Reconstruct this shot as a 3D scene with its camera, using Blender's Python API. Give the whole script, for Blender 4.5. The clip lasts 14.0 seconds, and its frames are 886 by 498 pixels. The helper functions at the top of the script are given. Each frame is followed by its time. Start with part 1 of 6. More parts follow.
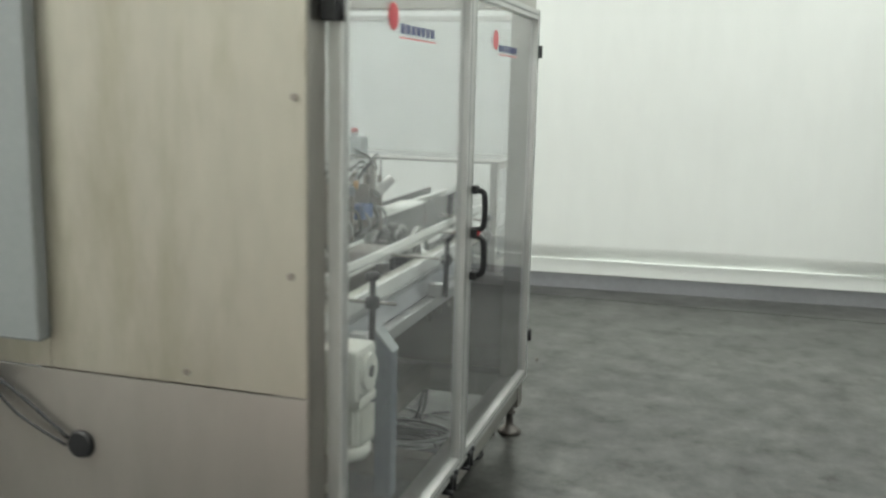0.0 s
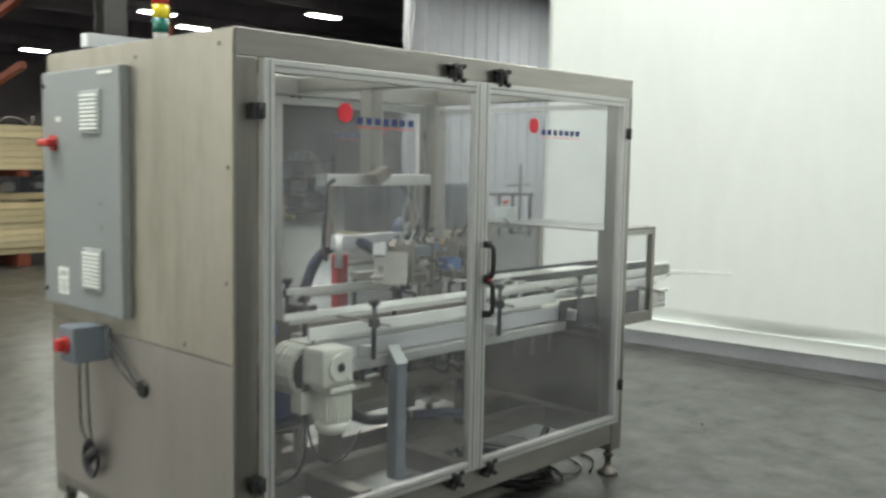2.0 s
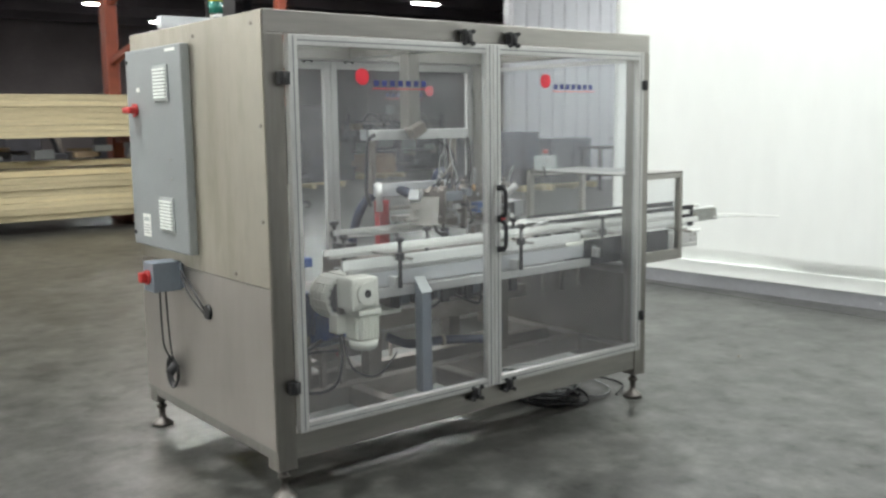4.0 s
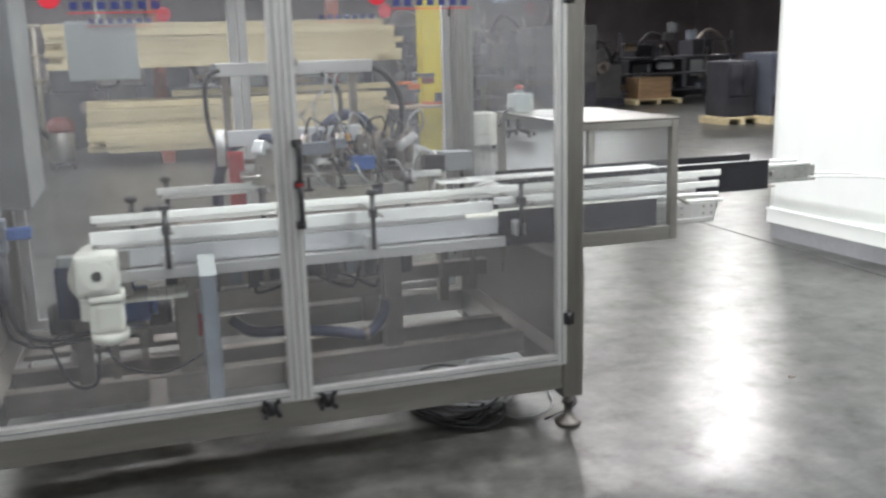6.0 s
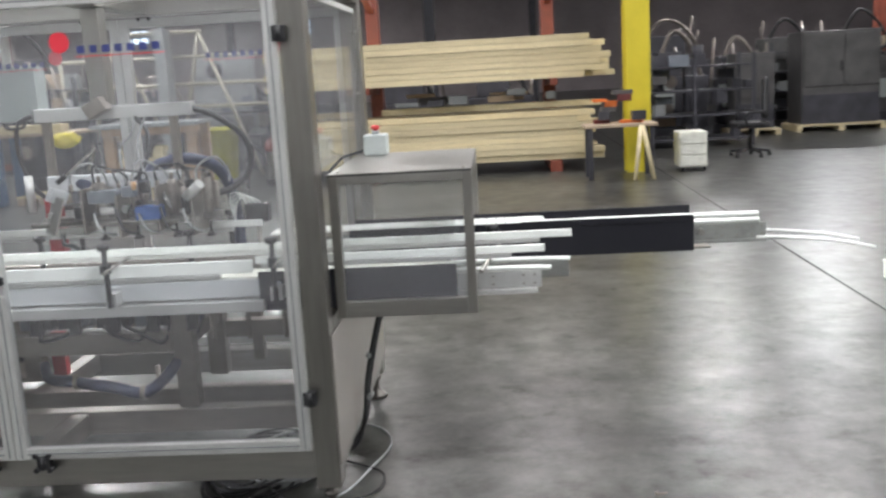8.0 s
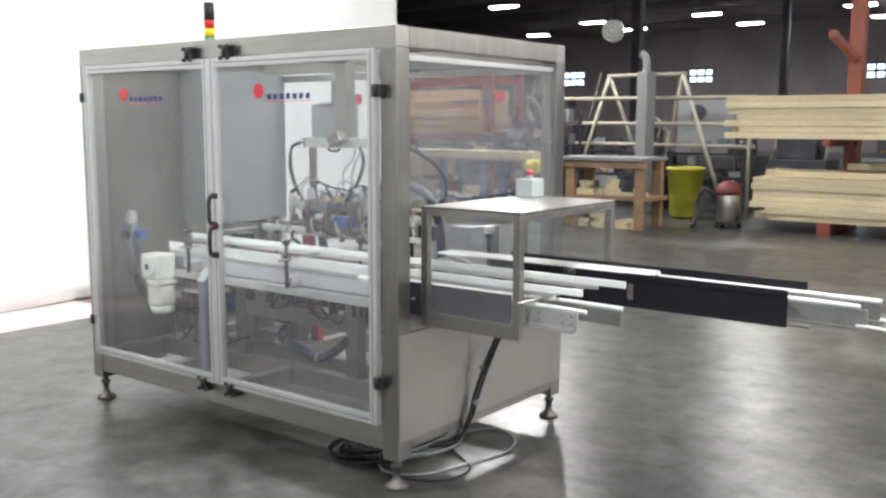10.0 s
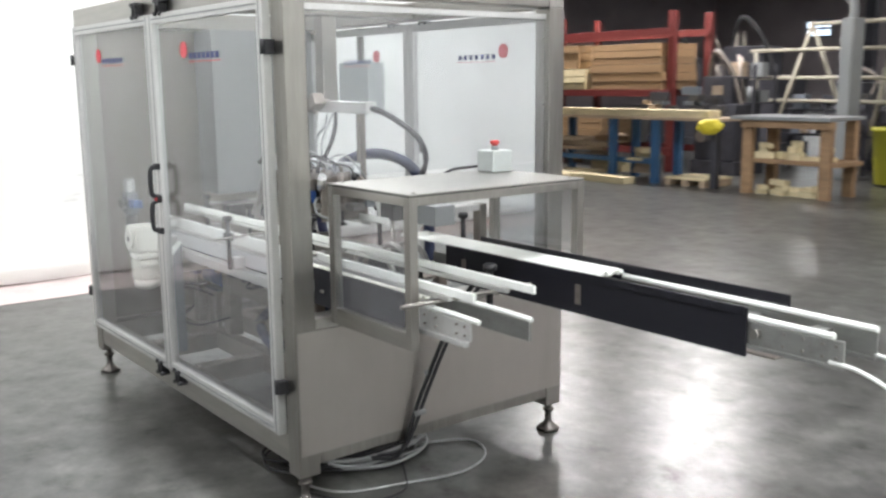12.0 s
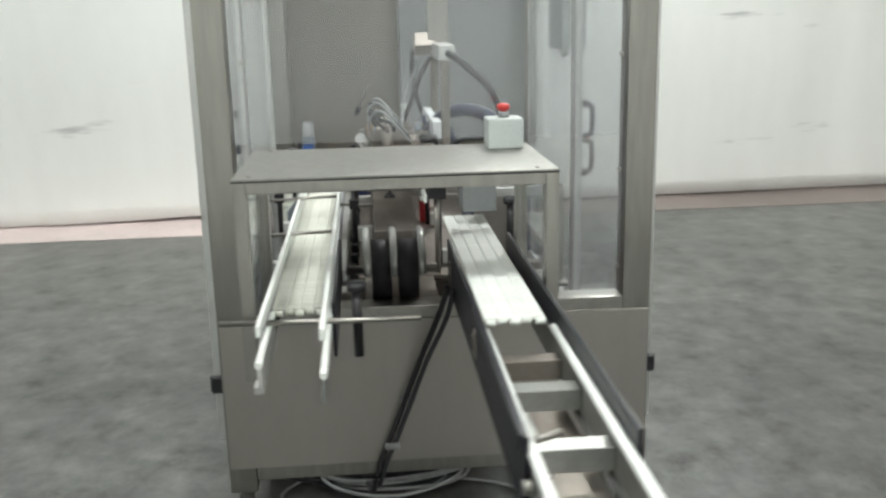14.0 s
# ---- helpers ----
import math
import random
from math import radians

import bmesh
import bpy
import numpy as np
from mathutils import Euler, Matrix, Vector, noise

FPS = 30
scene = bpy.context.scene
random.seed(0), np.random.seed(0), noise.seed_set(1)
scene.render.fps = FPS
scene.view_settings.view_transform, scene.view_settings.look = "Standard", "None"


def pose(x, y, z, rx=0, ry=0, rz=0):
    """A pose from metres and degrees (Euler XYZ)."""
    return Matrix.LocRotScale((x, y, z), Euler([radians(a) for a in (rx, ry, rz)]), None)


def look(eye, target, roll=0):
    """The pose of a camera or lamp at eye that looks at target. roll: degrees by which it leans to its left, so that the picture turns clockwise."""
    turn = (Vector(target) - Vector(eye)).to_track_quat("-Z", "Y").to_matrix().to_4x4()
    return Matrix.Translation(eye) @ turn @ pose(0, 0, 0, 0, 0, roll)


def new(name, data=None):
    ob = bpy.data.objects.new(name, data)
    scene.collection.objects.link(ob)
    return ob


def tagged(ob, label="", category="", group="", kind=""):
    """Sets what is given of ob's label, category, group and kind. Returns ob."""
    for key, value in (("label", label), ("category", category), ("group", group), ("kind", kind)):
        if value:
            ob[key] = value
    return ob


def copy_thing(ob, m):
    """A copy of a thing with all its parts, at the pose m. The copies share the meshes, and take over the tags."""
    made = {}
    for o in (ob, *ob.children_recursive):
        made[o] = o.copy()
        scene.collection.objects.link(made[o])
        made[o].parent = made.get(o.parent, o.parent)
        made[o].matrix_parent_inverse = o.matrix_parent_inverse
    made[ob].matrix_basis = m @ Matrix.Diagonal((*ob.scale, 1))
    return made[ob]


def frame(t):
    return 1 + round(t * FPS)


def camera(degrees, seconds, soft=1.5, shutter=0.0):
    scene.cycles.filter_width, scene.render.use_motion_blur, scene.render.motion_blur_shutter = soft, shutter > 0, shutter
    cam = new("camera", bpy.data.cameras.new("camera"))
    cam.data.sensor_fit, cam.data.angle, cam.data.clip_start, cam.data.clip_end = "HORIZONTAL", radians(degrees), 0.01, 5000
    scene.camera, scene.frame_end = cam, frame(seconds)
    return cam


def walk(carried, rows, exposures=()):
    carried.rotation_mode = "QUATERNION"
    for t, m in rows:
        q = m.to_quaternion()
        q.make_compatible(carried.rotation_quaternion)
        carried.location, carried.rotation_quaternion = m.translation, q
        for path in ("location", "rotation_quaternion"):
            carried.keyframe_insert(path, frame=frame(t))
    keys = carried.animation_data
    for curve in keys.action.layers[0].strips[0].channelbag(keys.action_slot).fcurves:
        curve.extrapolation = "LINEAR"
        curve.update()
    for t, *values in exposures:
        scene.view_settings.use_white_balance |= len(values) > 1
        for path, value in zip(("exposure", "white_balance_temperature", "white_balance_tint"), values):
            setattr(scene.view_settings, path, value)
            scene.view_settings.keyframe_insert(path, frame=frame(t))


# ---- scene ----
cam = camera(50.6, 14.0, soft=2.5, shutter=0.6)
PATH = [
    (0, (-1.795, -0.832, 1.579), (0.093, -0.268, 1.237), 1.3),
    (0.5, (-1.599, -1.269, 1.553), (0.198, -0.454, 1.223), 0.9),
    (1, (-1.482, -1.702, 1.567), (0.148, -0.576, 1.299), -0.3),
    (1.5, (-1.559, -2.135, 1.577), (-0.01, -0.885, 1.383), 0.6),
    (2, (-1.725, -2.574, 1.577), (-0.283, -1.2, 1.394), 1.0),
    (2.5, (-1.912, -2.935, 1.597), (-0.556, -1.481, 1.375), 1.3),
    (3, (-2.141, -3.148, 1.578), (-0.698, -1.783, 1.346), 1.5),
    (3.2, (-2.17, -3.199, 1.581), (-0.745, -1.818, 1.335), 1.2),
    (5.3, (-0.198, -3.34, 1.536), (0.585, -1.527, 1.22), -2.2),
    (5.5, (0.06, -3.317, 1.542), (0.785, -1.49, 1.171), -2.0),
    (6, (0.688, -3.328, 1.563), (1.275, -1.463, 1.14), -1.6),
    (6.5, (1.323, -3.315, 1.58), (1.706, -1.397, 1.158), -1.3),
    (7, (1.926, -3.219, 1.601), (2.129, -1.275, 1.177), -1.4),
    (7.2, (2.13, -3.2, 1.586), (2.267, -1.248, 1.176), -1.7),
    (9.3, (4.324, -2.904, 1.589), (3.462, -1.122, 1.305), -2.5),
    (9.5, (4.537, -2.88, 1.609), (3.516, -1.185, 1.321), -1.7),
    (10, (4.866, -2.979, 1.601), (3.656, -1.409, 1.334), 0.1),
    (10.5, (4.998, -2.889, 1.596), (3.759, -1.342, 1.329), 0.5),
    (11, (5.107, -2.535, 1.596), (3.822, -1.035, 1.279), 0.5),
    (11.5, (5.211, -2.103, 1.589), (3.811, -0.718, 1.238), -0.2),
    (12, (5.283, -1.602, 1.608), (3.727, -0.397, 1.255), -0.6),
    (12.5, (5.249, -1.087, 1.612), (3.583, -0.05, 1.224), -0.9),
    (13, (5.237, -0.557, 1.62), (3.46, 0.244, 1.174), -1.5),
    (13.5, (5.176, -0.038, 1.602), (3.288, 0.441, 1.146), -1.4),
    (14, (5.127, 0.485, 1.626), (3.193, 0.638, 1.14), -1.3),
]
EXPOSURES = [(0.0, 0.12, 6450, 3), (1.5, 0.20, 6450, 3), (3.0, 0.29, 6400, 4), (5.5, 0.82, 6200, 12), (10.5, 0.84, 6200, 13), (12.5, 0.68, 6250, 12), (14.0, 0.33, 6350, 6)]
walk(cam, [(t, look(eye, at, roll)) for t, eye, at, roll in PATH], EXPOSURES)

# ---------------------------------------------------------------- light
world = bpy.data.worlds.new("world")
world.use_nodes = True
scene.world = world
scene.cycles.transparent_max_bounces = 24
world.node_tree.nodes["Background"].inputs[0].default_value = (0.6, 0.65, 0.7, 1)
world.node_tree.nodes["Background"].inputs[1].default_value = 0.05


def area_lamp(x, y, z, sx, sy, watts, colour=(1.0, 0.995, 0.96)):
    d = bpy.data.lights.new("overhead_lamp_unseen", "AREA")
    d.shape, d.size, d.size_y, d.energy, d.color = "RECTANGLE", sx, sy, watts, colour
    ob = new("overhead_lamp_unseen", d)
    ob.matrix_world = pose(x, y, z)
    return ob


# unseen lamps over the photo bay, the last two added to brighten the hall
for lx, ly, w in ((-1.7, -2.6, 85), (4.6, -2.6, 150), (-1.8, 2.4, 260), (4.6, 1.6, 150), (1.4, -4.4, 60),
                  (17.0, 9.0, 350), (12.0, 23.0, 250)):
    area_lamp(lx, ly, 5.86, 1.2, 0.3, w)
# unseen lamps over the lumber aisle
for lx, ly, w in ((0.35, 12.0, 46), (3.6, 10.9, 52), (-4.2, 10.9, 170), (-7.5, 10.8, 240), (6.9, 8.8, 70), (9.5, 8.95, 120)):
    area_lamp(lx, ly, 5.0, 1.5, 0.6, w, (1.0, 0.955, 0.90))
# two broad lamps added to brighten the board stacks and rack
for lx, ly, w in ((1.5, 7.6, 80), (-6.5, 7.4, 60)):
    area_lamp(lx, ly, 5.86, 1.2, 1.2, w, (1.0, 0.955, 0.90))

# ---------------------------------------------------------------- materials


def mat(name, colour, rough=0.5, metal=0.0, vary=0.15, scale=4.0, stretch=(1, 1, 1), bump=0.0, bump_scale=60.0,
        fine=0.05, dark=None, dark_amount=0.0, dark_scale=1.5, dark_stretch=(1, 1, 1), dark_from=0.5, emit=0.0, rough_vary=0.1, coat=0.0, rand=0.0):
    """Principled material with two scales of noise in colour and roughness, dark stains and a fine bump."""
    m = bpy.data.materials.new(name)
    m.use_nodes = True
    nt = m.node_tree
    n, lk = nt.nodes, nt.links.new
    p = n["Principled BSDF"]
    tc = n.new("ShaderNodeTexCoord")
    mp = n.new("ShaderNodeMapping")
    mp.inputs["Scale"].default_value = stretch
    lk(tc.outputs["Object"], mp.inputs["Vector"])
    big = n.new("ShaderNodeTexNoise")
    big.inputs["Scale"].default_value, big.inputs["Detail"].default_value = scale, 4
    small = n.new("ShaderNodeTexNoise")
    small.inputs["Scale"].default_value, small.inputs["Detail"].default_value = scale * 14, 3
    lk(mp.outputs[0], big.inputs["Vector"])
    lk(mp.outputs[0], small.inputs["Vector"])

    def scaled(sock, lo, hi):
        r = n.new("ShaderNodeMapRange")
        r.inputs[1].default_value, r.inputs[2].default_value = 0.3, 0.7
        r.inputs[3].default_value, r.inputs[4].default_value = lo, hi
        lk(sock, r.inputs[0])
        return r.outputs[0]

    def times(a, b):
        x = n.new("ShaderNodeMath")
        x.operation = "MULTIPLY"
        lk(a, x.inputs[0])
        lk(b, x.inputs[1])
        return x.outputs[0]

    f = times(scaled(big.outputs[0], 1 - vary, 1 + vary), scaled(small.outputs[0], 1 - fine, 1 + fine))
    if rand:
        oi = n.new("ShaderNodeObjectInfo")
        r = n.new("ShaderNodeMapRange")
        r.inputs[3].default_value, r.inputs[4].default_value = 1 - rand, 1 + rand
        lk(oi.outputs["Random"], r.inputs[0])
        f = times(f, r.outputs[0])
    mul = n.new("ShaderNodeVectorMath")
    mul.operation = "SCALE"
    mul.inputs[0].default_value = colour[:3]
    lk(f, mul.inputs["Scale"])
    col = mul.outputs[0]
    if dark is not None:
        st = n.new("ShaderNodeTexNoise")
        st.inputs["Scale"].default_value, st.inputs["Detail"].default_value = dark_scale, 6
        st.inputs["Roughness"].default_value = 0.65
        sm = n.new("ShaderNodeMapping")
        sm.inputs["Scale"].default_value = dark_stretch
        lk(tc.outputs["Object"], sm.inputs["Vector"])
        lk(sm.outputs[0], st.inputs["Vector"])
        r = n.new("ShaderNodeMapRange")
        r.inputs[1].default_value, r.inputs[2].default_value = dark_from, max(0.72, dark_from + 0.08)
        r.inputs[3].default_value, r.inputs[4].default_value = 0, dark_amount
        lk(st.outputs[0], r.inputs[0])
        mx = n.new("ShaderNodeMix")
        mx.data_type = "RGBA"
        lk(r.outputs[0], mx.inputs[0])
        lk(col, mx.inputs[6])
        mx.inputs[7].default_value = (*dark, 1)
        col = mx.outputs[2]
    lk(col, p.inputs["Base Color"])
    lk(scaled(big.outputs[0], max(0.02, rough - rough_vary), min(1, rough + rough_vary)), p.inputs["Roughness"])
    p.inputs["Metallic"].default_value = metal
    p.inputs["Coat Weight"].default_value = coat
    if bump:
        bn = n.new("ShaderNodeTexNoise")
        bn.inputs["Scale"].default_value, bn.inputs["Detail"].default_value = bump_scale, 4
        lk(mp.outputs[0], bn.inputs["Vector"])
        b = n.new("ShaderNodeBump")
        b.inputs["Strength"].default_value, b.inputs["Distance"].default_value = bump, 0.01
        lk(bn.outputs[0], b.inputs["Height"])
        lk(b.outputs[0], p.inputs["Normal"])
    if emit:
        p.inputs["Emission Color"].default_value = (*colour[:3], 1)
        p.inputs["Emission Strength"].default_value = emit
    return m


def clear_sheet(name, tint=(0.95, 0.96, 0.965), gloss=0.035, rough=0.02, haze=0.052):
    """Clear plastic sheet: see-through, with a gloss that grows at grazing angles and a faint haze put in for reflected
    light.
    """
    m = bpy.data.materials.new(name)
    m.use_nodes = True
    nt = m.node_tree
    n, lk = nt.nodes, nt.links.new
    n.remove(n["Principled BSDF"])
    out = n["Material Output"]
    tr = n.new("ShaderNodeBsdfTransparent")
    tr.inputs[0].default_value = (*tint, 1)
    gl = n.new("ShaderNodeBsdfGlossy")
    gl.inputs["Roughness"].default_value = rough
    # pale diffuse part stands in for the milky reflections on the sheets
    df = n.new("ShaderNodeBsdfDiffuse")
    df.inputs[0].default_value = (0.78, 0.77, 0.80, 1)
    fr = n.new("ShaderNodeLayerWeight")
    fr.inputs[0].default_value = 0.5
    pw = n.new("ShaderNodeMath")
    pw.operation = "POWER"
    pw.inputs[1].default_value = 4.0
    lk(fr.outputs["Facing"], pw.inputs[0])
    ad = n.new("ShaderNodeMath")
    ad.operation = "MULTIPLY_ADD"
    ad.inputs[1].default_value, ad.inputs[2].default_value = 0.55, gloss
    lk(pw.outputs[0], ad.inputs[0])
    hz = n.new("ShaderNodeTexNoise")
    hz.inputs["Scale"].default_value, hz.inputs["Detail"].default_value = 2.2, 5
    tc = n.new("ShaderNodeTexCoord")
    lk(tc.outputs["Object"], hz.inputs["Vector"])
    hr = n.new("ShaderNodeMapRange")
    hr.inputs[1].default_value, hr.inputs[2].default_value = 0.3, 0.75
    hr.inputs[3].default_value, hr.inputs[4].default_value = haze * 0.5, haze * 1.5
    lk(hz.outputs[0], hr.inputs[0])
    m1, m2 = n.new("ShaderNodeMixShader"), n.new("ShaderNodeMixShader")
    lk(hr.outputs[0], m1.inputs[0])
    lk(tr.outputs[0], m1.inputs[1])
    lk(df.outputs[0], m1.inputs[2])
    lk(ad.outputs[0], m2.inputs[0])
    lk(m1.outputs[0], m2.inputs[1])
    lk(gl.outputs[0], m2.inputs[2])
    lk(m2.outputs[0], out.inputs[0])
    return m


STEEL = mat("brushed_stainless", (0.36, 0.345, 0.32), 0.34, 1.0, 0.1, 3.0, (1, 1, 0.12), 0.05, 90, 0.08, rough_vary=0.055)
STEEL_X = mat("brushed_stainless_long", (0.42, 0.405, 0.38), 0.34, 1.0, 0.1, 3.0, (0.1, 1, 1), 0.05, 90, 0.08, rough_vary=0.055)
PANEL = mat("worn_stainless_sheet", (0.475, 0.445, 0.385), 0.38, 0.85, 0.10, 1.8, (1, 1, 0.35), 0.02, 70, 0.03,
            dark=(0.30, 0.27, 0.185), dark_amount=0.6, dark_scale=3.2, dark_stretch=(1, 1.5, 0.4), dark_from=0.47)
PANEL_LOW = mat("brushed_sheet_low", (0.48, 0.448, 0.42), 0.36, 0.9, 0.05, 1.5, (1, 1, 0.25), 0.0, 90, 0.015,
                dark=(0.37, 0.34, 0.31), dark_amount=0.5, dark_scale=2.0, dark_stretch=(1, 1, 0.4), rough_vary=0.07)
STEEL_DULL = mat("dull_stainless", (0.285, 0.255, 0.23), 0.42, 0.75, 0.12, 3.0, (0.3, 1, 1), 0.05, 60, 0.08,
                 dark=(0.14, 0.12, 0.10), dark_amount=0.5)
# same sheet steel, darkened to carry the shade inside the cabinet
INNER = mat("shade_toned_inner_sheet", (0.21, 0.19, 0.17), 0.36, 0.85, 0.15, 2.0, (1, 1, 0.3), 0.0, 60, 0.05, rough_vary=0.07)
ALU = mat("anodised_aluminium", (0.62, 0.62, 0.61), 0.38, 0.75, 0.04, 5.0, (1, 1, 0.2), 0.03, 120, 0.04)
ALU_DULL = mat("matt_aluminium", (0.66, 0.68, 0.70), 0.5, 0.6, 0.06, 6.0, (0.2, 1, 1), 0.03, 120, 0.05)
RAIL_GREY = mat("scuffed_grey_rail", (0.36, 0.365, 0.35), 0.38, 0.8, 0.1, 6.0, (0.2, 1, 1), 0.03, 120, 0.06,
                dark=(0.18, 0.18, 0.16), dark_amount=0.4, dark_scale=12)
WHITE_PLASTIC = mat("white_plastic", (0.80, 0.82, 0.79), 0.4, 0, 0.04, 6.0, fine=0.03)
WHITE_PAINT = mat("cream_white_paint", (0.72, 0.73, 0.66), 0.42, 0, 0.06, 12.0, bump=0.08, bump_scale=40,
                  dark=(0.35, 0.34, 0.30), dark_amount=0.35, dark_scale=9)
BLACK_PLASTIC = mat("black_plastic", (0.012, 0.012, 0.014), 0.42, 0, 0.2, 10)
BLACK_PLATE = mat("black_polymer_plate", (0.008, 0.008, 0.013), 0.42, 0, 0.15, 8, (0.1, 1, 1))
RUBBER = mat("black_cable_rubber", (0.02, 0.02, 0.022), 0.6, 0, 0.2, 20)
GREY_CABLE = mat("grey_cable", (0.32, 0.33, 0.33), 0.55, 0, 0.15, 20)
BLUE_HOSE = mat("dark_blue_hose", (0.020, 0.027, 0.062), 0.5, 0, 0.2, 15)
BLUE = mat("blue_plastic", (0.03, 0.09, 0.30), 0.45, 0, 0.1, 10)
RED = mat("red_plastic", (0.42, 0.026, 0.024), 0.38, 0, 0.08, 10)
FOOT_STEEL = mat("dark_worn_steel", (0.14, 0.13, 0.12), 0.42, 0.8, 0.2, 8)
RED_PAINT = mat("bright_red_paint", (0.36, 0.022, 0.028), 0.45, 0, 0.12, 8)
COOL_RUBBER = mat("grey_black_hose", (0.035, 0.035, 0.039), 0.5, 0, 0.15, 20)
RED_DARK = mat("red_painted_steel", (0.115, 0.020, 0.018), 0.5, 0, 0.15, 10)
GREY_PAINT = mat("grey_enclosure_paint", (0.215, 0.226, 0.23), 0.42, 0, 0.03, 3.0, bump=0.06, bump_scale=220, fine=0.03)
GREY_DARK = mat("dark_grey_paint", (0.15, 0.17, 0.20), 0.5, 0, 0.08, 6.0, bump=0.05, bump_scale=150)
BOX_GREY = mat("pale_grey_box", (0.38, 0.41, 0.40), 0.45, 0, 0.04, 10)
CLEAR = clear_sheet("clear_polycarbonate")
COPPER = mat("brass_fitting", (0.60, 0.35, 0.16), 0.35, 0.9, 0.1, 20)
INK = mat("navy_print", (0.03, 0.04, 0.16), 0.5, 0, 0.05, 20)
LOGO_RED = mat("red_print", (0.62, 0.03, 0.05), 0.35, 0, 0.05, 20)
LABEL = mat("white_label", (0.75, 0.75, 0.72), 0.5, 0, 0.05, 20)
CURTAIN = mat("white_tarpaulin", (0.86, 0.885, 0.86), 0.55, 0, 0.02, 0.5, (1, 1, 0.3), 0.0, 8, 0.015)
CURTAIN_SMUDGED = mat("smudged_white_tarpaulin", (0.86, 0.88, 0.85), 0.55, 0, 0.02, 0.5, (1, 1, 0.3), 0.0, 8, 0.015,
                      dark=(0.25, 0.26, 0.26), dark_amount=0.5, dark_scale=1.1, dark_stretch=(1, 0.7, 5), dark_from=0.64)
LUMBER = mat("fresh_pine", (0.62, 0.535, 0.335), 0.65, 0, 0.16, 2.5, (1.6, 6, 6), 0.15, 50, 0.1, rand=0.16,
             dark=(0.22, 0.13, 0.055), dark_amount=0.8, dark_scale=4.5, dark_stretch=(7, 2.2, 2.2), dark_from=0.63)
WOOD = mat("old_timber", (0.28, 0.18, 0.10), 0.65, 0, 0.2, 3, (1, 5, 5), 0.15, 50, 0.1, rand=0.15)
PLANK_GREY = mat("weathered_board", (0.36, 0.28, 0.20), 0.7, 0, 0.2, 3, (0.5, 5, 5), 0.15, 50, 0.1, rand=0.2)
ORANGE_STEEL = mat("rack_orange_red", (0.20, 0.05, 0.028), 0.5, 0, 0.15, 5, dark=(0.10, 0.03, 0.02), dark_amount=0.5)
YELLOW = mat("yellow_paint", (0.62, 0.52, 0.03), 0.5, 0, 0.08, 4)
BIN_YELLOW = mat("yellow_bin_plastic", (0.32, 0.31, 0.02), 0.5, 0, 0.08, 6)
BENCH_BLUE = mat("blue_painted_steel", (0.035, 0.10, 0.21), 0.5, 0, 0.12, 6)
CREAM = mat("cream_painted_tube", (0.34, 0.315, 0.25), 0.5, 0, 0.08, 6)
GREY_WALL = mat("dark_warehouse_wall", (0.30, 0.265, 0.275), 0.8, 0, 0.2, 0.4)
CEILING = mat("dark_roof_deck", (0.13, 0.112, 0.125), 0.85, 0, 0.25, 0.5, (1, 0.1, 1))
WHITE_WALL = mat("white_ribbed_sheet", (0.52, 0.53, 0.56), 0.55, 0, 0.05, 1.2)
DARK_STUFF = mat("dark_machine_paint", (0.05, 0.05, 0.06), 0.5, 0.2, 0.3, 4)
MID_STUFF = mat("grey_machine_paint", (0.085, 0.083, 0.083), 0.5, 0.2, 0.2, 4)
GLOW = mat("lamp_tube", (1.0, 0.98, 0.92), 0.5, emit=110.0)
GLOW_WINDOW = mat("far_window_daylight", (0.75, 0.88, 1.0), 0.5, emit=1.4)


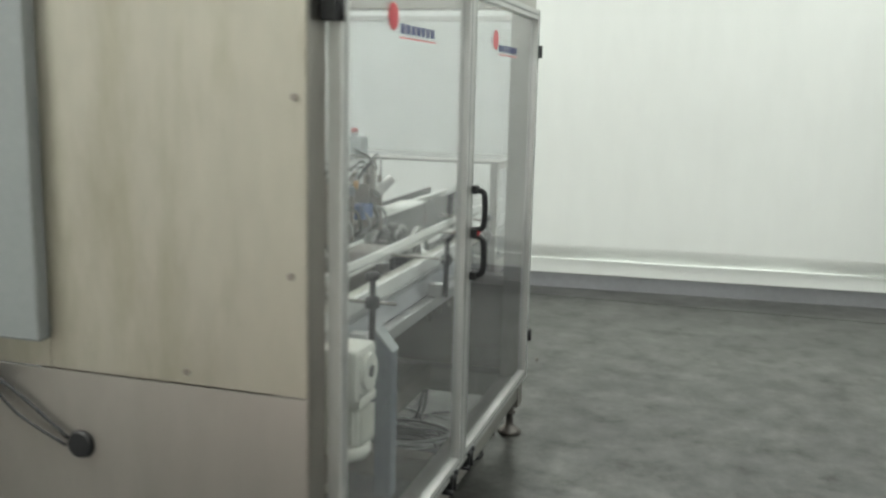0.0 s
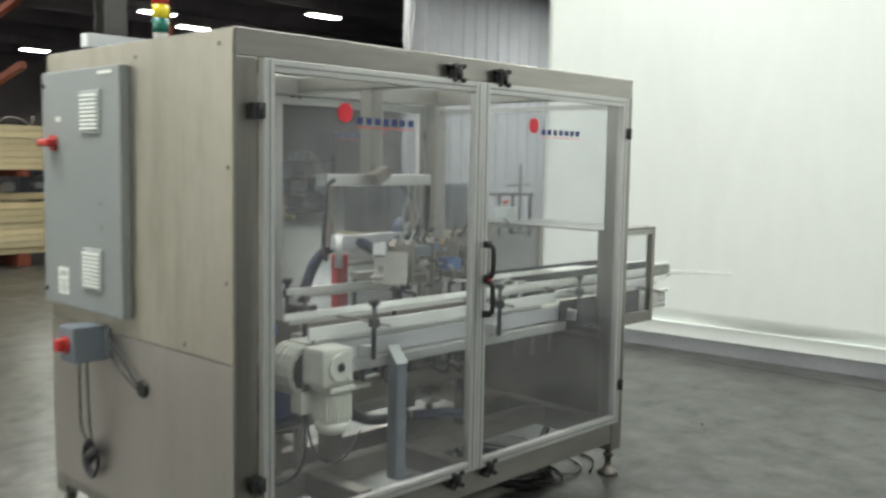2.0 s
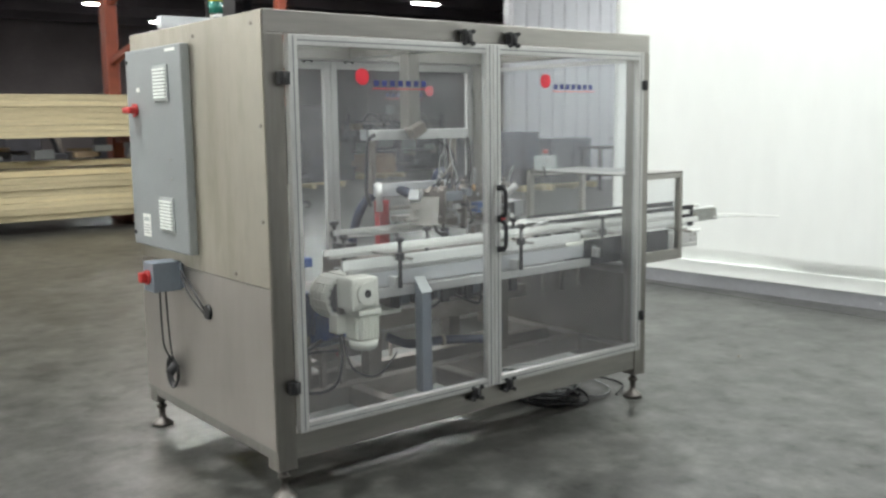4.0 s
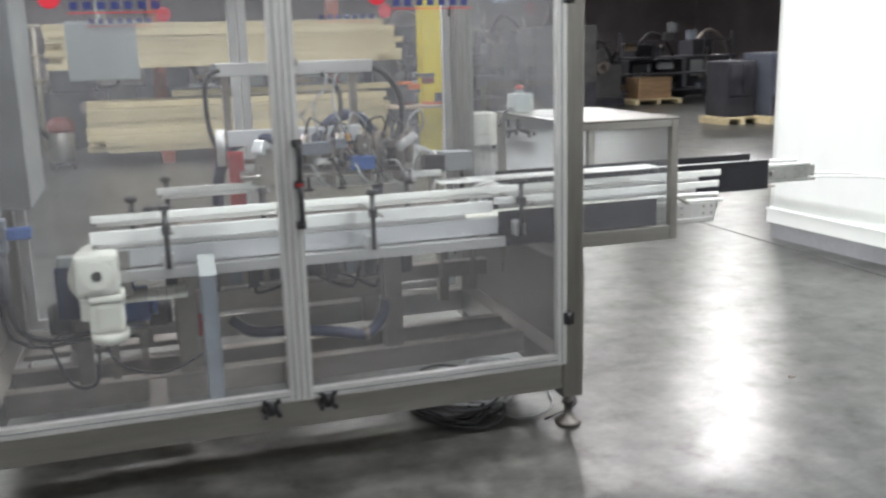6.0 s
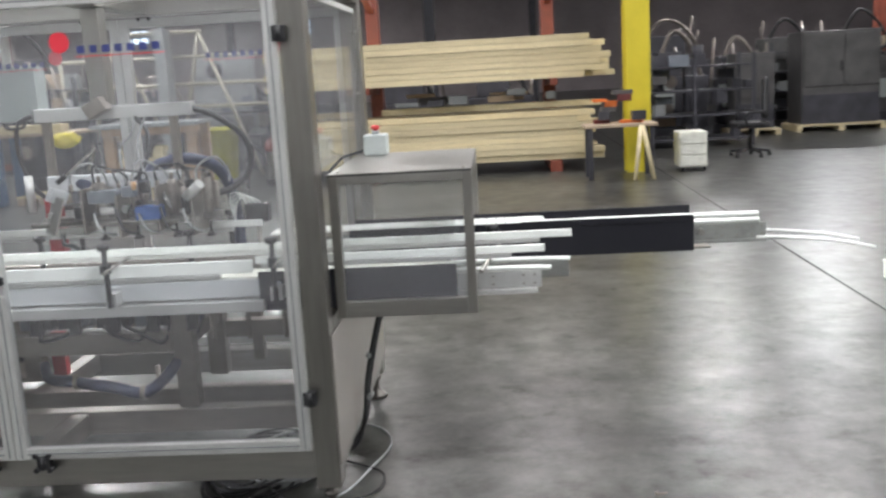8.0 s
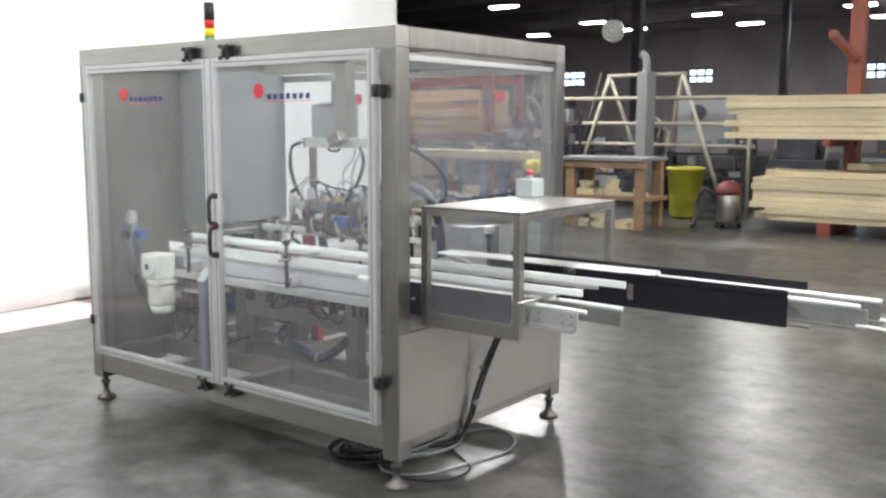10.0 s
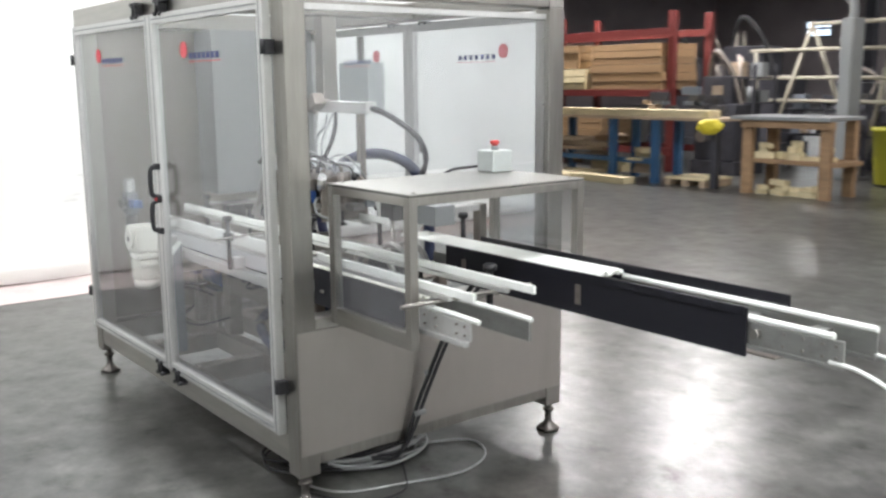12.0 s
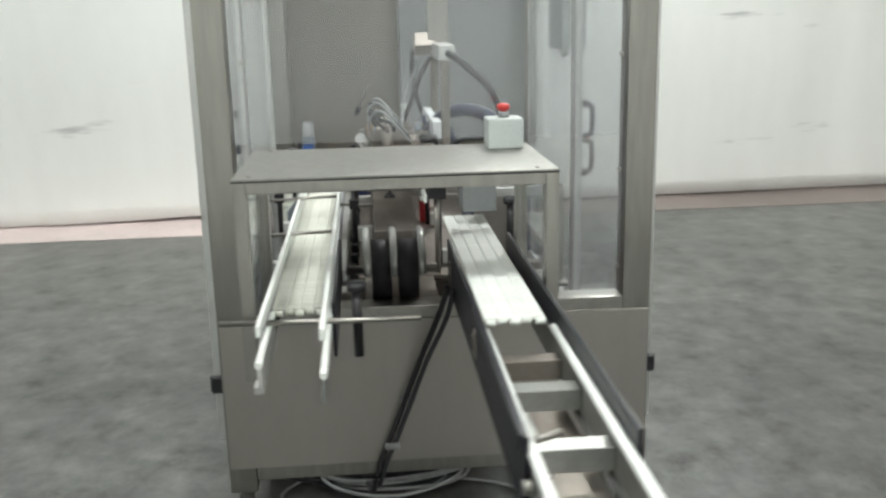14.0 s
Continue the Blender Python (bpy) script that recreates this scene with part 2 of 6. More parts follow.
def floor_material():
    m = bpy.data.materials.new("polished_concrete")
    m.use_nodes = True
    nt = m.node_tree
    n, lk = nt.nodes, nt.links.new
    p = n["Principled BSDF"]
    tc = n.new("ShaderNodeTexCoord")

    def noise_at(scale, detail, rough=0.55, distort=0.0):
        t = n.new("ShaderNodeTexNoise")
        t.inputs["Scale"].default_value, t.inputs["Detail"].default_value = scale, detail
        t.inputs["Roughness"].default_value, t.inputs["Distortion"].default_value = rough, distort
        lk(tc.outputs["Object"], t.inputs["Vector"])
        return t.outputs[0]

    def ramp(sock, a, b, lo, hi):
        r = n.new("ShaderNodeMapRange")
        r.inputs[1].default_value, r.inputs[2].default_value = a, b
        r.inputs[3].default_value, r.inputs[4].default_value = lo, hi
        lk(sock, r.inputs[0])
        return r.outputs[0]

    def op(kind, a, b):
        x = n.new("ShaderNodeMath")
        x.operation = kind
        for i, v in enumerate((a, b)):
            if isinstance(v, (int, float)):
                x.inputs[i].default_value = v
            else:
                lk(v, x.inputs[i])
        return x.outputs[0]

    cloud = ramp(noise_at(0.7, 3, 0.5), 0.3, 0.7, 0.74, 1.26)
    mottle = ramp(noise_at(3.0, 7, 0.7), 0.30, 0.70, 0.52, 1.48)
    grain = ramp(noise_at(60, 2), 0.3, 0.7, 0.97, 1.03)
    worn = ramp(noise_at(1.3, 6, 0.6), 0.44, 0.66, 1.0, 0.6)
    pale = ramp(noise_at(6.5, 5, 0.6), 0.45, 0.70, 1.0, 2.2)
    f = op("MULTIPLY", op("MULTIPLY", cloud, mottle), op("MULTIPLY", op("MULTIPLY", grain, worn), pale))
    mul = n.new("ShaderNodeVectorMath")
    mul.operation = "SCALE"
    mul.inputs[0].default_value = (0.043, 0.0435, 0.040)
    lk(f, mul.inputs["Scale"])
    lk(mul.outputs[0], p.inputs["Base Color"])
    lk(ramp(noise_at(3.4, 4, 0.6), 0.25, 0.75, 0.278, 0.325), p.inputs["Roughness"])
    gloss = op("MULTIPLY", ramp(noise_at(4.2, 7, 0.68), 0.28, 0.72, 0.06, 0.94), ramp(noise_at(0.9, 3), 0.2, 0.8, 0.8, 1.1))
    lk(gloss, p.inputs["Specular IOR Level"])
    p.inputs["IOR"].default_value = 1.62
    return m


CONCRETE = floor_material()

# ---------------------------------------------------------------- mesh helpers


def box(bm, x0, x1, y0, y1, z0, z1, bev=0.0, m=None):
    """A bevelled block between two corners, turned by m if given."""
    vs = [bm.verts.new((x, y, z)) for x in (x0, x1) for y in (y0, y1) for z in (z0, z1)]
    fs = [bm.faces.new([vs[i] for i in q]) for q in ((0, 1, 3, 2), (4, 6, 7, 5), (0, 4, 5, 1), (2, 3, 7, 6), (0, 2, 6, 4), (1, 5, 7, 3))]
    if bev:
        es = list({e for f in fs for e in f.edges})
        r = bmesh.ops.bevel(bm, geom=es, offset=bev, segments=2, affect="EDGES", profile=0.6)
        vs = list({v for f in r["faces"] for v in f.verts} | {v for v in vs if v.is_valid})
    if m is not None:
        bmesh.ops.transform(bm, matrix=m, verts=vs)
    return bm


def cyl(bm, a, b, r, seg=16, r2=None):
    a, b = Vector(a), Vector(b)
    q = (b - a).to_track_quat("Z", "Y").to_matrix()
    rings = []
    for c, rr in ((a, r), (b, r if r2 is None else r2)):
        rings.append([bm.verts.new(c + q @ Vector((math.cos(k * math.tau / seg) * rr, math.sin(k * math.tau / seg) * rr, 0))) for k in range(seg)])
    for k in range(seg):
        f = bm.faces.new((rings[0][k], rings[0][(k + 1) % seg], rings[1][(k + 1) % seg], rings[1][k]))
        f.smooth = True
    bm.faces.new(rings[0][::-1])
    bm.faces.new(rings[1])
    return bm


def sweep(bm, pts, r, seg=8, smooth=4):
    """A round tube along a smooth line through pts."""
    P = [Vector(p) for p in pts]
    line = []
    for i in range(len(P) - 1):
        p0, p1, p2, p3 = P[max(i - 1, 0)], P[i], P[i + 1], P[min(i + 2, len(P) - 1)]
        for k in range(smooth):
            t = k / smooth
            line.append(0.5 * ((2 * p1) + (p2 - p0) * t + (2 * p0 - 5 * p1 + 4 * p2 - p3) * t * t + (3 * p1 - p0 - 3 * p2 + p3) * t ** 3))
    line.append(P[-1])
    rings, up = [], Vector((0.3, 0.2, 1)).normalized()
    for i, c in enumerate(line):
        d = (line[min(i + 1, len(line) - 1)] - line[max(i - 1, 0)]).normalized()
        s = d.cross(up)
        if s.length < 0.05:
            s = d.cross(Vector((1, 0, 0)))
        s.normalize()
        u = s.cross(d).normalized()
        rings.append([bm.verts.new(c + r * (math.cos(k * math.tau / seg) * s + math.sin(k * math.tau / seg) * u)) for k in range(seg)])
    for a, b in zip(rings, rings[1:]):
        for k in range(seg):
            f = bm.faces.new((a[k], a[(k + 1) % seg], b[(k + 1) % seg], b[k]))
            f.smooth = True
    bm.faces.new(rings[0][::-1])
    bm.faces.new(rings[-1])
    return bm


def lathe(bm, profile, centre=(0, 0, 0), seg=20):
    """Turns (radius, height) pairs round the vertical through centre."""
    cx, cy, cz = centre
    rings = [[bm.verts.new((cx + r * math.cos(k * math.tau / seg), cy + r * math.sin(k * math.tau / seg), cz + z)) for k in range(seg)] for r, z in profile]
    for a, b in zip(rings, rings[1:]):
        for k in range(seg):
            f = bm.faces.new((a[k], a[(k + 1) % seg], b[(k + 1) % seg], b[k]))
            f.smooth = True
    bm.faces.new(rings[0][::-1])
    bm.faces.new(rings[-1])
    return bm


def part(name, bm, material, parent=None, label=""):
    """Links a bmesh as one mesh object under a thing or a part."""
    bmesh.ops.recalc_face_normals(bm, faces=bm.faces)
    me = bpy.data.meshes.new(name)
    bm.to_mesh(me)
    bm.free()
    me.materials.append(material)
    ob = new(name, me)
    if parent is not None:
        ob.parent = parent
    if label:
        ob["label"] = label
    return ob


def block(name, x0, x1, y0, y1, z0, z1, material, parent=None, bev=0.003, label=""):
    return part(name, box(bmesh.new(), x0, x1, y0, y1, z0, z1, bev), material, parent, label)


def rod(name, a, b, r, material, parent=None, label="", seg=14):
    return part(name, cyl(bmesh.new(), a, b, r, seg), material, parent, label)


def hose(name, pts, r, material, parent=None, label="", seg=8):
    return part(name, sweep(bmesh.new(), pts, r, seg), material, parent, label)


def thing(name, label, category, group="", kind="", at=(0, 0, 0)):
    ob = new(name)
    ob.empty_display_size = 0.1
    ob.location = at
    return tagged(ob, label, category, group, kind)


def structure(ob, label, category):
    return tagged(ob, label, category, kind="structure")

# ---------------------------------------------------------------- the hall and the photo bay
fl = bmesh.new()
box(fl, -34, 36, -14, 52, -0.2, 0.0)
structure(part("floor", fl, CONCRETE), "polished grey concrete floor with stains and a soft sheen", "floor")
JOINT = mat("dark_joint", (0.06, 0.06, 0.06), 0.8)
structure(block("floor_joint", 5.245, 5.26, -8, 20, -0.02, 0.002, JOINT, bev=0), "narrow dark saw-cut joint in the concrete floor", "joint")
SLAB = mat("grey_slab_strip", (0.26, 0.265, 0.28), 0.5, 0, 0.1, 1.5, bump=0.05, bump_scale=30)
# bright strip along the curtain foot, its light put into a pale floor colour
PINK = mat("pale_pink_floor_light", (0.54, 0.45, 0.435), 0.4, 0, 0.12, 2.0, fine=0.08, dark=(0.3, 0.27, 0.26), dark_amount=0.5, dark_scale=2.5)
structure(block("floor_strip_west", -3.9, -2.08, -8, 1.6, -0.02, 0.003, PINK, bev=0), "worn pale pink floor strip, curtain-foot light put into its colour", "floor strip")
BROWN = mat("mottled_brown_floor", (0.15, 0.122, 0.112), 0.45, 0, 0.2, 2.0, fine=0.08, dark=(0.12, 0.11, 0.10), dark_amount=0.6, dark_scale=2.5)
structure(block("floor_strip_corner", -3.9, -2.35, 1.601, 6.0, -0.02, 0.003, BROWN, bev=0), "mottled brown floor strip under the curtain", "floor strip")
cl = bmesh.new()
box(cl, -34, 36, -14, 52, 7.4, 7.6)
for k in range(16):
    y = -12 + 4 * k
    box(cl, -34, 36, y, y + 0.12, 6.9, 7.4)
structure(part("ceiling", cl, CEILING), "dark steel roof deck with beams", "ceiling")
for nm, x0, x1, y0, y1 in (("wall_north", -34, 36, 52, 52.3), ("wall_south", -34, 36, -14.3, -14), ("wall_far_west", -34.3, -34, -14, 52), ("wall_far_east", 36, 36.3, -14, 52)):
    structure(block(nm, x0, x1, y0, y1, 0, 7.4, GREY_WALL, bev=0), "dark warehouse wall", "wall")


def cloth(name, x_of, y0, y1, z0, z1, material, amp, thick=0.012, step=0.06, seed=0.0, label=""):
    """A hanging white sheet with slight folds, of real thickness."""
    bm = bmesh.new()
    n = int((y1 - y0) / step)
    zs = [z0, z0 + 0.12, z0 + 0.6, z0 + 1.6, z0 + 3.0, z1]
    grid = []
    for side in (0, 1):
        rows = []
        for j, z in enumerate(zs):
            row = []
            for i in range(n + 1):
                y = y0 + (y1 - y0) * i / n
                w = noise.noise((y * 0.9 + seed, z * 0.22, seed)) * amp + noise.noise((y * 2.7 + seed, z * 0.35, 3.1)) * amp * 0.2 + max(0.0, noise.noise((y * 1.9 + z * 0.25 + seed, z * 0.15, 7.7)) - 0.25) * amp * 0.5
                row.append(bm.verts.new((x_of(y) + w + side * thick, y, z + (noise.noise((y * 0.6, seed, 1.0)) * 0.02 if j == 0 else 0))))
            rows.append(row)
        grid.append(rows)
        for a, b in zip(rows, rows[1:]):
            for i in range(n):
                bm.faces.new((a[i], a[i + 1], b[i + 1], b[i])).smooth = True
    f, b = grid
    for i in range(n):
        bm.faces.new((f[0][i], f[0][i + 1], b[0][i + 1], b[0][i]))
        bm.faces.new((f[-1][i], f[-1][i + 1], b[-1][i + 1], b[-1][i]))
    for j in range(len(zs) - 1):
        bm.faces.new((f[j][0], f[j + 1][0], b[j + 1][0], b[j][0]))
        bm.faces.new((f[j][-1], f[j + 1][-1], b[j + 1][-1], b[j][-1]))
    return structure(part(name, bm, material), label, "wall")


cloth("wall_east", lambda y: 5.62 - 0.08 * y, -8.0, 2.9, 0.2405, 5.6, CURTAIN, 0.045, 0.06, seed=2.0, label="bright white tarpaulin wall with faint vertical folds")
def along_wall(name, off0, off1, y1, z0, z1, material, label, category):
    """A long block that follows the slanting line of the east wall."""
    bm = bmesh.new()
    y0 = -8.0
    vs = [bm.verts.new((5.62 - 0.08 * y + o, y, z)) for y in (y0, y1) for o in (off0, off1) for z in (z0, z1)]
    for q in ((0, 1, 3, 2), (4, 6, 7, 5), (0, 4, 5, 1), (2, 3, 7, 6), (0, 2, 6, 4), (1, 5, 7, 3)):
        bm.faces.new([vs[i] for i in q])
    structure(part(name, bm, material), label, category)


along_wall("kerb_east", 0.0, 0.08, 2.88, 0.0, 0.1215, SLAB, "low blue-grey kerb under the white wall", "kerb")
along_wall("trim_east", -0.022, 0.05, 2.92, 0.226, 0.240, CURTAIN, "white fold along the foot of the wall", "trim")
along_wall("skirt_east", -0.012, 0.05, 2.92, 0.122, 0.2255, CURTAIN, "white folded skirt along the foot of the wall", "trim")
cloth("wall_west", lambda y: -2.78 - 0.055 * y, -8.0, 6.35, 0.02, 5.6, CURTAIN_SMUDGED, 0.075, 0.02, seed=9.0, label="white hanging tarpaulin curtain with smudges and soft folds")
# south side is unseen; this added wall dims what the panes reflect
BAY_GREY = mat("bay_backdrop_grey", (0.20, 0.20, 0.20), 0.6, 0, 0.1, 0.6)
cloth("wall_bay_south", lambda y: 0.0, -4.0, 7.0, 0.0, 5.6, BAY_GREY, 0.03, 0.02, seed=5.0, label="unseen grey backdrop added to close the bay and dim reflections").matrix_world = pose(1.5 + 1.5, -6.0, 0, 0, 0, 90)
rw = bmesh.new()
box(rw, 13.2, 30, 12.8, 13.0, 0, 7.3)
for k in range(40):
    x = 13.3 + 0.42 * k
    box(rw, x, x + 0.06, 12.77, 12.8, 0, 7.3)
structure(part("wall_ribbed", rw, WHITE_WALL), "pale ribbed sheet-metal wall", "wall")

# ---------------------------------------------------------------- the machine: frame
H, L, D = 2.0, 2.325, 1.365
machine = thing("packaging_machine", "stainless steel packaging machine cabinet with clear doors on levelling feet", "machine")
PW = 0.088
for px in (0, L - PW):
    for py in (0, D - PW):
        block("post", px, px + PW, py, py + PW, 0.135, H - 0.09, STEEL, machine, 0.004)
for nm, y0 in (("front_top_beam", 0), ("back_top_beam", D - PW)):
    block(nm, 0.002, L - 0.002, y0 + 0.001, y0 + PW, H - 0.0895, H, STEEL_X, machine, 0.004)
    block(nm.replace("top", "bottom"), PW + 0.001, L - PW - 0.001, y0 + 0.004, y0 + PW, 0.175, 0.285, STEEL_X, machine, 0.004)
for nm, x0 in (("left_top_beam", 0.002), ("right_top_beam", L - PW)):
    block(nm, x0, x0 + PW - 0.002, PW + 0.001, D - PW - 0.001, H - 0.0885, H - 0.001, STEEL, machine, 0.004)
    block(nm.replace("top", "bottom"), x0, x0 + PW - 0.002, PW + 0.001, D - PW - 0.001, 0.175, 0.285, STEEL, machine, 0.004)
for px in (0.046, L - 0.046):
    for py in (0.044, D - 0.03):
        b = bmesh.new()
        lathe(b, ((0.052, 0.0), (0.054, 0.008), (0.046, 0.018), (0.022, 0.034), (0.016, 0.05), (0.016, 0.09), (0.026, 0.092), (0.026, 0.108), (0.016, 0.11), (0.016, 0.14)), (px, py, 0.001))
        part("levelling_foot", b, FOOT_STEEL, machine, "threaded steel levelling foot with round pad")

# sheet panels
block("upper_side_panel", -0.006, -0.0005, 0.004, 0.665, 0.902, H - 0.006, PANEL, machine, 0.001, "stained beige-grey stainless side sheet")
block("upper_back_strip", -0.006, -0.0005, 0.667, D - 0.004, 0.902, H - 0.006, PANEL, machine, 0.001)
block("lower_side_panel", -0.006, -0.0005, 0.004, D - 0.004, 0.225, 0.897, PANEL_LOW, machine, 0.001, "brushed stainless lower side sheet")
# liners added so the panels' inside faces carry the interior shade as colour
block("inner_side_sheet", 0.002, 0.006, PW + 0.002, 0.70, 0.292, H - 0.095, INNER, machine, 0.001, "inner face of the side sheet, inside shade put into its colour")
block("inner_end_sheet", L - 0.005, L - 0.001, PW + 0.002, D - PW - 0.002, 0.287, 0.70, INNER, machine, 0.001, "inner face of the end sheet, inside shade put into its colour")
block("end_panel", L + 0.0005, L + 0.006, 0.006, D - 0.006, 0.222, 0.70, PANEL_LOW, machine, 0.001, "brushed stainless lower end sheet")
block("end_sill", L - 0.085, L + 0.002, PW, D - PW, 0.702, 0.745, STEEL_X, machine, 0.003)
for y, z in ((0.08, 1.95), (0.04, 1.17), (0.3, 0.93), (0.62, 1.94), (0.03, 1.55)):
    rod("screw", (-0.010, y, z), (-0.006, y, z), 0.008, STEEL_DULL, machine)

# doors with clear sheets
def door(x0, x1, y, out, parent):
    """A door of slotted aluminium profile round a clear sheet; out is the side it faces."""
    w, t = 0.042, 0.034
    a, b = (y, y + out * t) if out > 0 else (y + out * t, y)
    d = part("door", box(bmesh.new(), x0, x0 + w, a, b, 0.292, 1.905, 0.003), ALU, parent, "aluminium profile door with clear sheet")
    part("stile", box(bmesh.new(), x1 - w, x1, a, b, 0.292, 1.905, 0.003), ALU, d)
    for z in (0.292, 1.905 - w):
        part("rail", box(bmesh.new(), x0 + w, x1 - w, a + 0.001, b - 0.001, z, z + w, 0.003), ALU, d)
    grooves = bmesh.new()
    yo = b if out > 0 else a
    for gx in (x0 + 0.019, x1 - 0.025):
        box(grooves, gx, gx + 0.006, yo - 0.001, yo + 0.001, 0.30, 1.90)
    for gz in (0.311, 1.880):
        box(grooves, x0 + w, x1 - w, yo - 0.001, yo + 0.001, gz, gz + 0.006)
    part("groove", grooves, GREY_PAINT, d)
    m = (a + b) / 2
    pane = part("pane", box(bmesh.new(), x0 + w - 0.006, x1 - w + 0.006, m - 0.0025, m + 0.0025, 0.328, 1.869), CLEAR, d, "clear polycarbonate sheet")
    pane.visible_shadow = False
    return d


def logo(x, z, y, way, parent):
    """The maker's mark as plain shapes: a red ball and a row of navy bars with a thin red line."""
    b = bmesh.new()
    e = 0.0015 if y > 0.5 else -0.0015
    cyl(b, (x, y, z), (x, y + e, z), 0.034, 28)
    part("mark_ball", b, LOGO_RED, parent, "red printed ball")
    for k in range(7):
        u = x + way * (0.058 + 0.042 * k)
        b = box(bmesh.new(), min(u, u + way * 0.025), max(u, u + way * 0.025), min(y, y + e), max(y, y + e), z - 0.038, z - 0.014)
        part("mark_bar", b, INK, parent)
    b = bmesh.new()
    u0, u1 = x + way * 0.05, x + way * 0.35
    box(b, min(u0, u1), max(u0, u1), min(y, y + e), max(y, y + e), z - 0.050, z - 0.047)
    part("mark_line", b, LOGO_RED, parent)


def clip(x, y, z, out, parent, lugs=True):
    """A black hinge: a plate that bridges door and frame, a knuckle on it and, if wanted, four lugs."""
    b = bmesh.new()
    a0, a1 = (y, y + out * 0.038)
    box(b, x - 0.023, x + 0.023, min(a0, a1), max(a0, a1), z - 0.026, z + 0.026, 0.004)
    cyl(b, (x, y + out * 0.038, z - 0.026), (x, y + out * 0.038, z + 0.026), 0.009, 10)
    for sx in (-1, 1) if lugs else ():
        for sz in (-1, 1):
            cyl(b, (x + sx * 0.025, y, z + sz * 0.027), (x + sx * 0.025, y + out * 0.044, z + sz * 0.027), 0.010, 8)
    return part("clip", b, BLACK_PLASTIC, parent, "black plastic hinge")


for y, out, way in ((-0.002, -1, 1), (D + 0.002, 1, -1)):
    dl = door(0.0885, 1.160, y, out, machine)
    dr = door(1.163, 2.2365, y, out, machine)
    yp = y + out * 0.021
    if out < 0:
        logo(0.441, 1.747, yp, way, dl)
        logo(1.510, 1.745, yp, way, dr)
    else:
        logo(1.90, 1.745, yp, way, dr)
        logo(0.83, 1.745, yp, way, dl)
    for x, z in ((0.070, 1.735), (0.072, 0.487), (2.244, 1.733), (2.244, 0.485), (1.048, 0.277), (1.258, 0.281), (1.012, 1.93), (1.29, 1.93)):
        clip(x, y, z, out, machine, 0.2 < x < 2.1)
    for d, hx in ((dl, 1.135), (dr, 1.195)):
        if d is dl:
            continue
        b = bmesh.new()
        yo = y + out * 0.036
        for za, zb in ((1.105, 1.25), (0.95, 1.095)):
            sweep(b, [(hx, yo, za + 0.004), (hx, yo + out * 0.034, za + 0.012), (hx, yo + out * 0.042, za + 0.04), (hx, yo + out * 0.042, zb - 0.04), (hx, yo + out * 0.034, zb - 0.012), (hx, yo, zb - 0.004)], 0.0105, 8)
        for z in (0.955, 1.10, 1.245):
            box(b, hx - 0.018, hx + 0.018, min(y + out * 0.034, yo + out * 0.02), max(y + out * 0.034, yo + out * 0.02), z - 0.014, z + 0.014, 0.004)
        grip = part("handle", b, BLACK_PLASTIC, d, "black plastic bow handle")
        part("insert", box(bmesh.new(), hx - 0.012, hx + 0.012, min(yo + out * 0.0205, yo + out * 0.027), max(yo + out * 0.0205, yo + out * 0.027), 1.092, 1.108, 0.002), RED_PAINT, grip, "small red insert")

# the clear sheet over the outfeed end and its thin rails
pane = part("end_pane", box(bmesh.new(), L - 0.030, L - 0.025, PW, D - PW, 1.26, 1.862), CLEAR, machine, "clear polycarbonate sheet")
pane.visible_shadow = False
pane = part("end_pane", box(bmesh.new(), L - 0.030, L - 0.025, 0.97, D - PW, 0.746, 1.255), CLEAR, machine, "clear polycarbonate sheet")
pane.visible_shadow = False
block("end_pane_rail", L - 0.05, L - 0.02, PW, D - PW, 1.862, 1.885, ALU, machine, 0.002)
for y in (0.10, D - 0.1):
    for z in (0.84, 1.15, 1.5, 1.78):
        rod("screw", (L - 0.026, y + (0.03 if y < 1 else -0.005), z), (L - 0.012, y + (0.03 if y < 1 else -0.005), z), 0.006, STEEL, machine)

# ---------------------------------------------------------------- control cabinet and switch on the side
cabinet = thing("control_cabinet", "grey steel control cabinet with louvred vents in the machine side", "electrical cabinet")
block("body", 0.006, 0.24, 0.672, 1.318, 0.975, 1.905, GREY_PAINT, cabinet, 0.004)
lid = block("door", -0.050, -0.0065, 0.662, 1.322, 0.972, 1.915, GREY_PAINT, cabinet, 0.008, "grey enclosure door with rolled edge")
for z0 in (1.665, 1.06):
    b = bmesh.new()
    box(b, -0.058, -0.0505, 0.805, 0.965, z0, z0 + 0.165, 0.003)
    # grey base carries the darkness between the louvres as colour
    v = part("vent", b, GREY_CABLE, lid, "pale louvred vent")
    for k in range(9):
        zz = z0 + 0.016 + 0.0155 * k
        part("louvre", box(bmesh.new(), -0.066, -0.0585, 0.818, 0.952, zz, zz + 0.008, 0.0, None), WHITE_PLASTIC, v)
b = bmesh.new()
cyl(b, (-0.0505, 1.21, 1.63), (-0.062, 1.21, 1.63), 0.032, 20)
box(b, -0.105, -0.062, 1.165, 1.255, 1.615, 1.645, 0.010)
part("rotary_switch", b, RED, lid, "red rotary isolator handle")
for z in (1.86, 1.03):
    rod("latch", (-0.056, 1.30, z), (-0.0505, 1.30, z), 0.010, BLACK_PLASTIC, lid)
for z in (1.40, 1.31):
    rod("screw", (-0.054, 0.82, z), (-0.0505, 0.82, z), 0.005, STEEL, lid)
block("name_plate", -0.052, -0.0502, 0.72, 0.83, 1.886, 1.898, LABEL, lid, 0)
block("label", -0.052, -0.0502, 1.15, 1.19, 1.715, 1.735, LABEL, lid, 0)
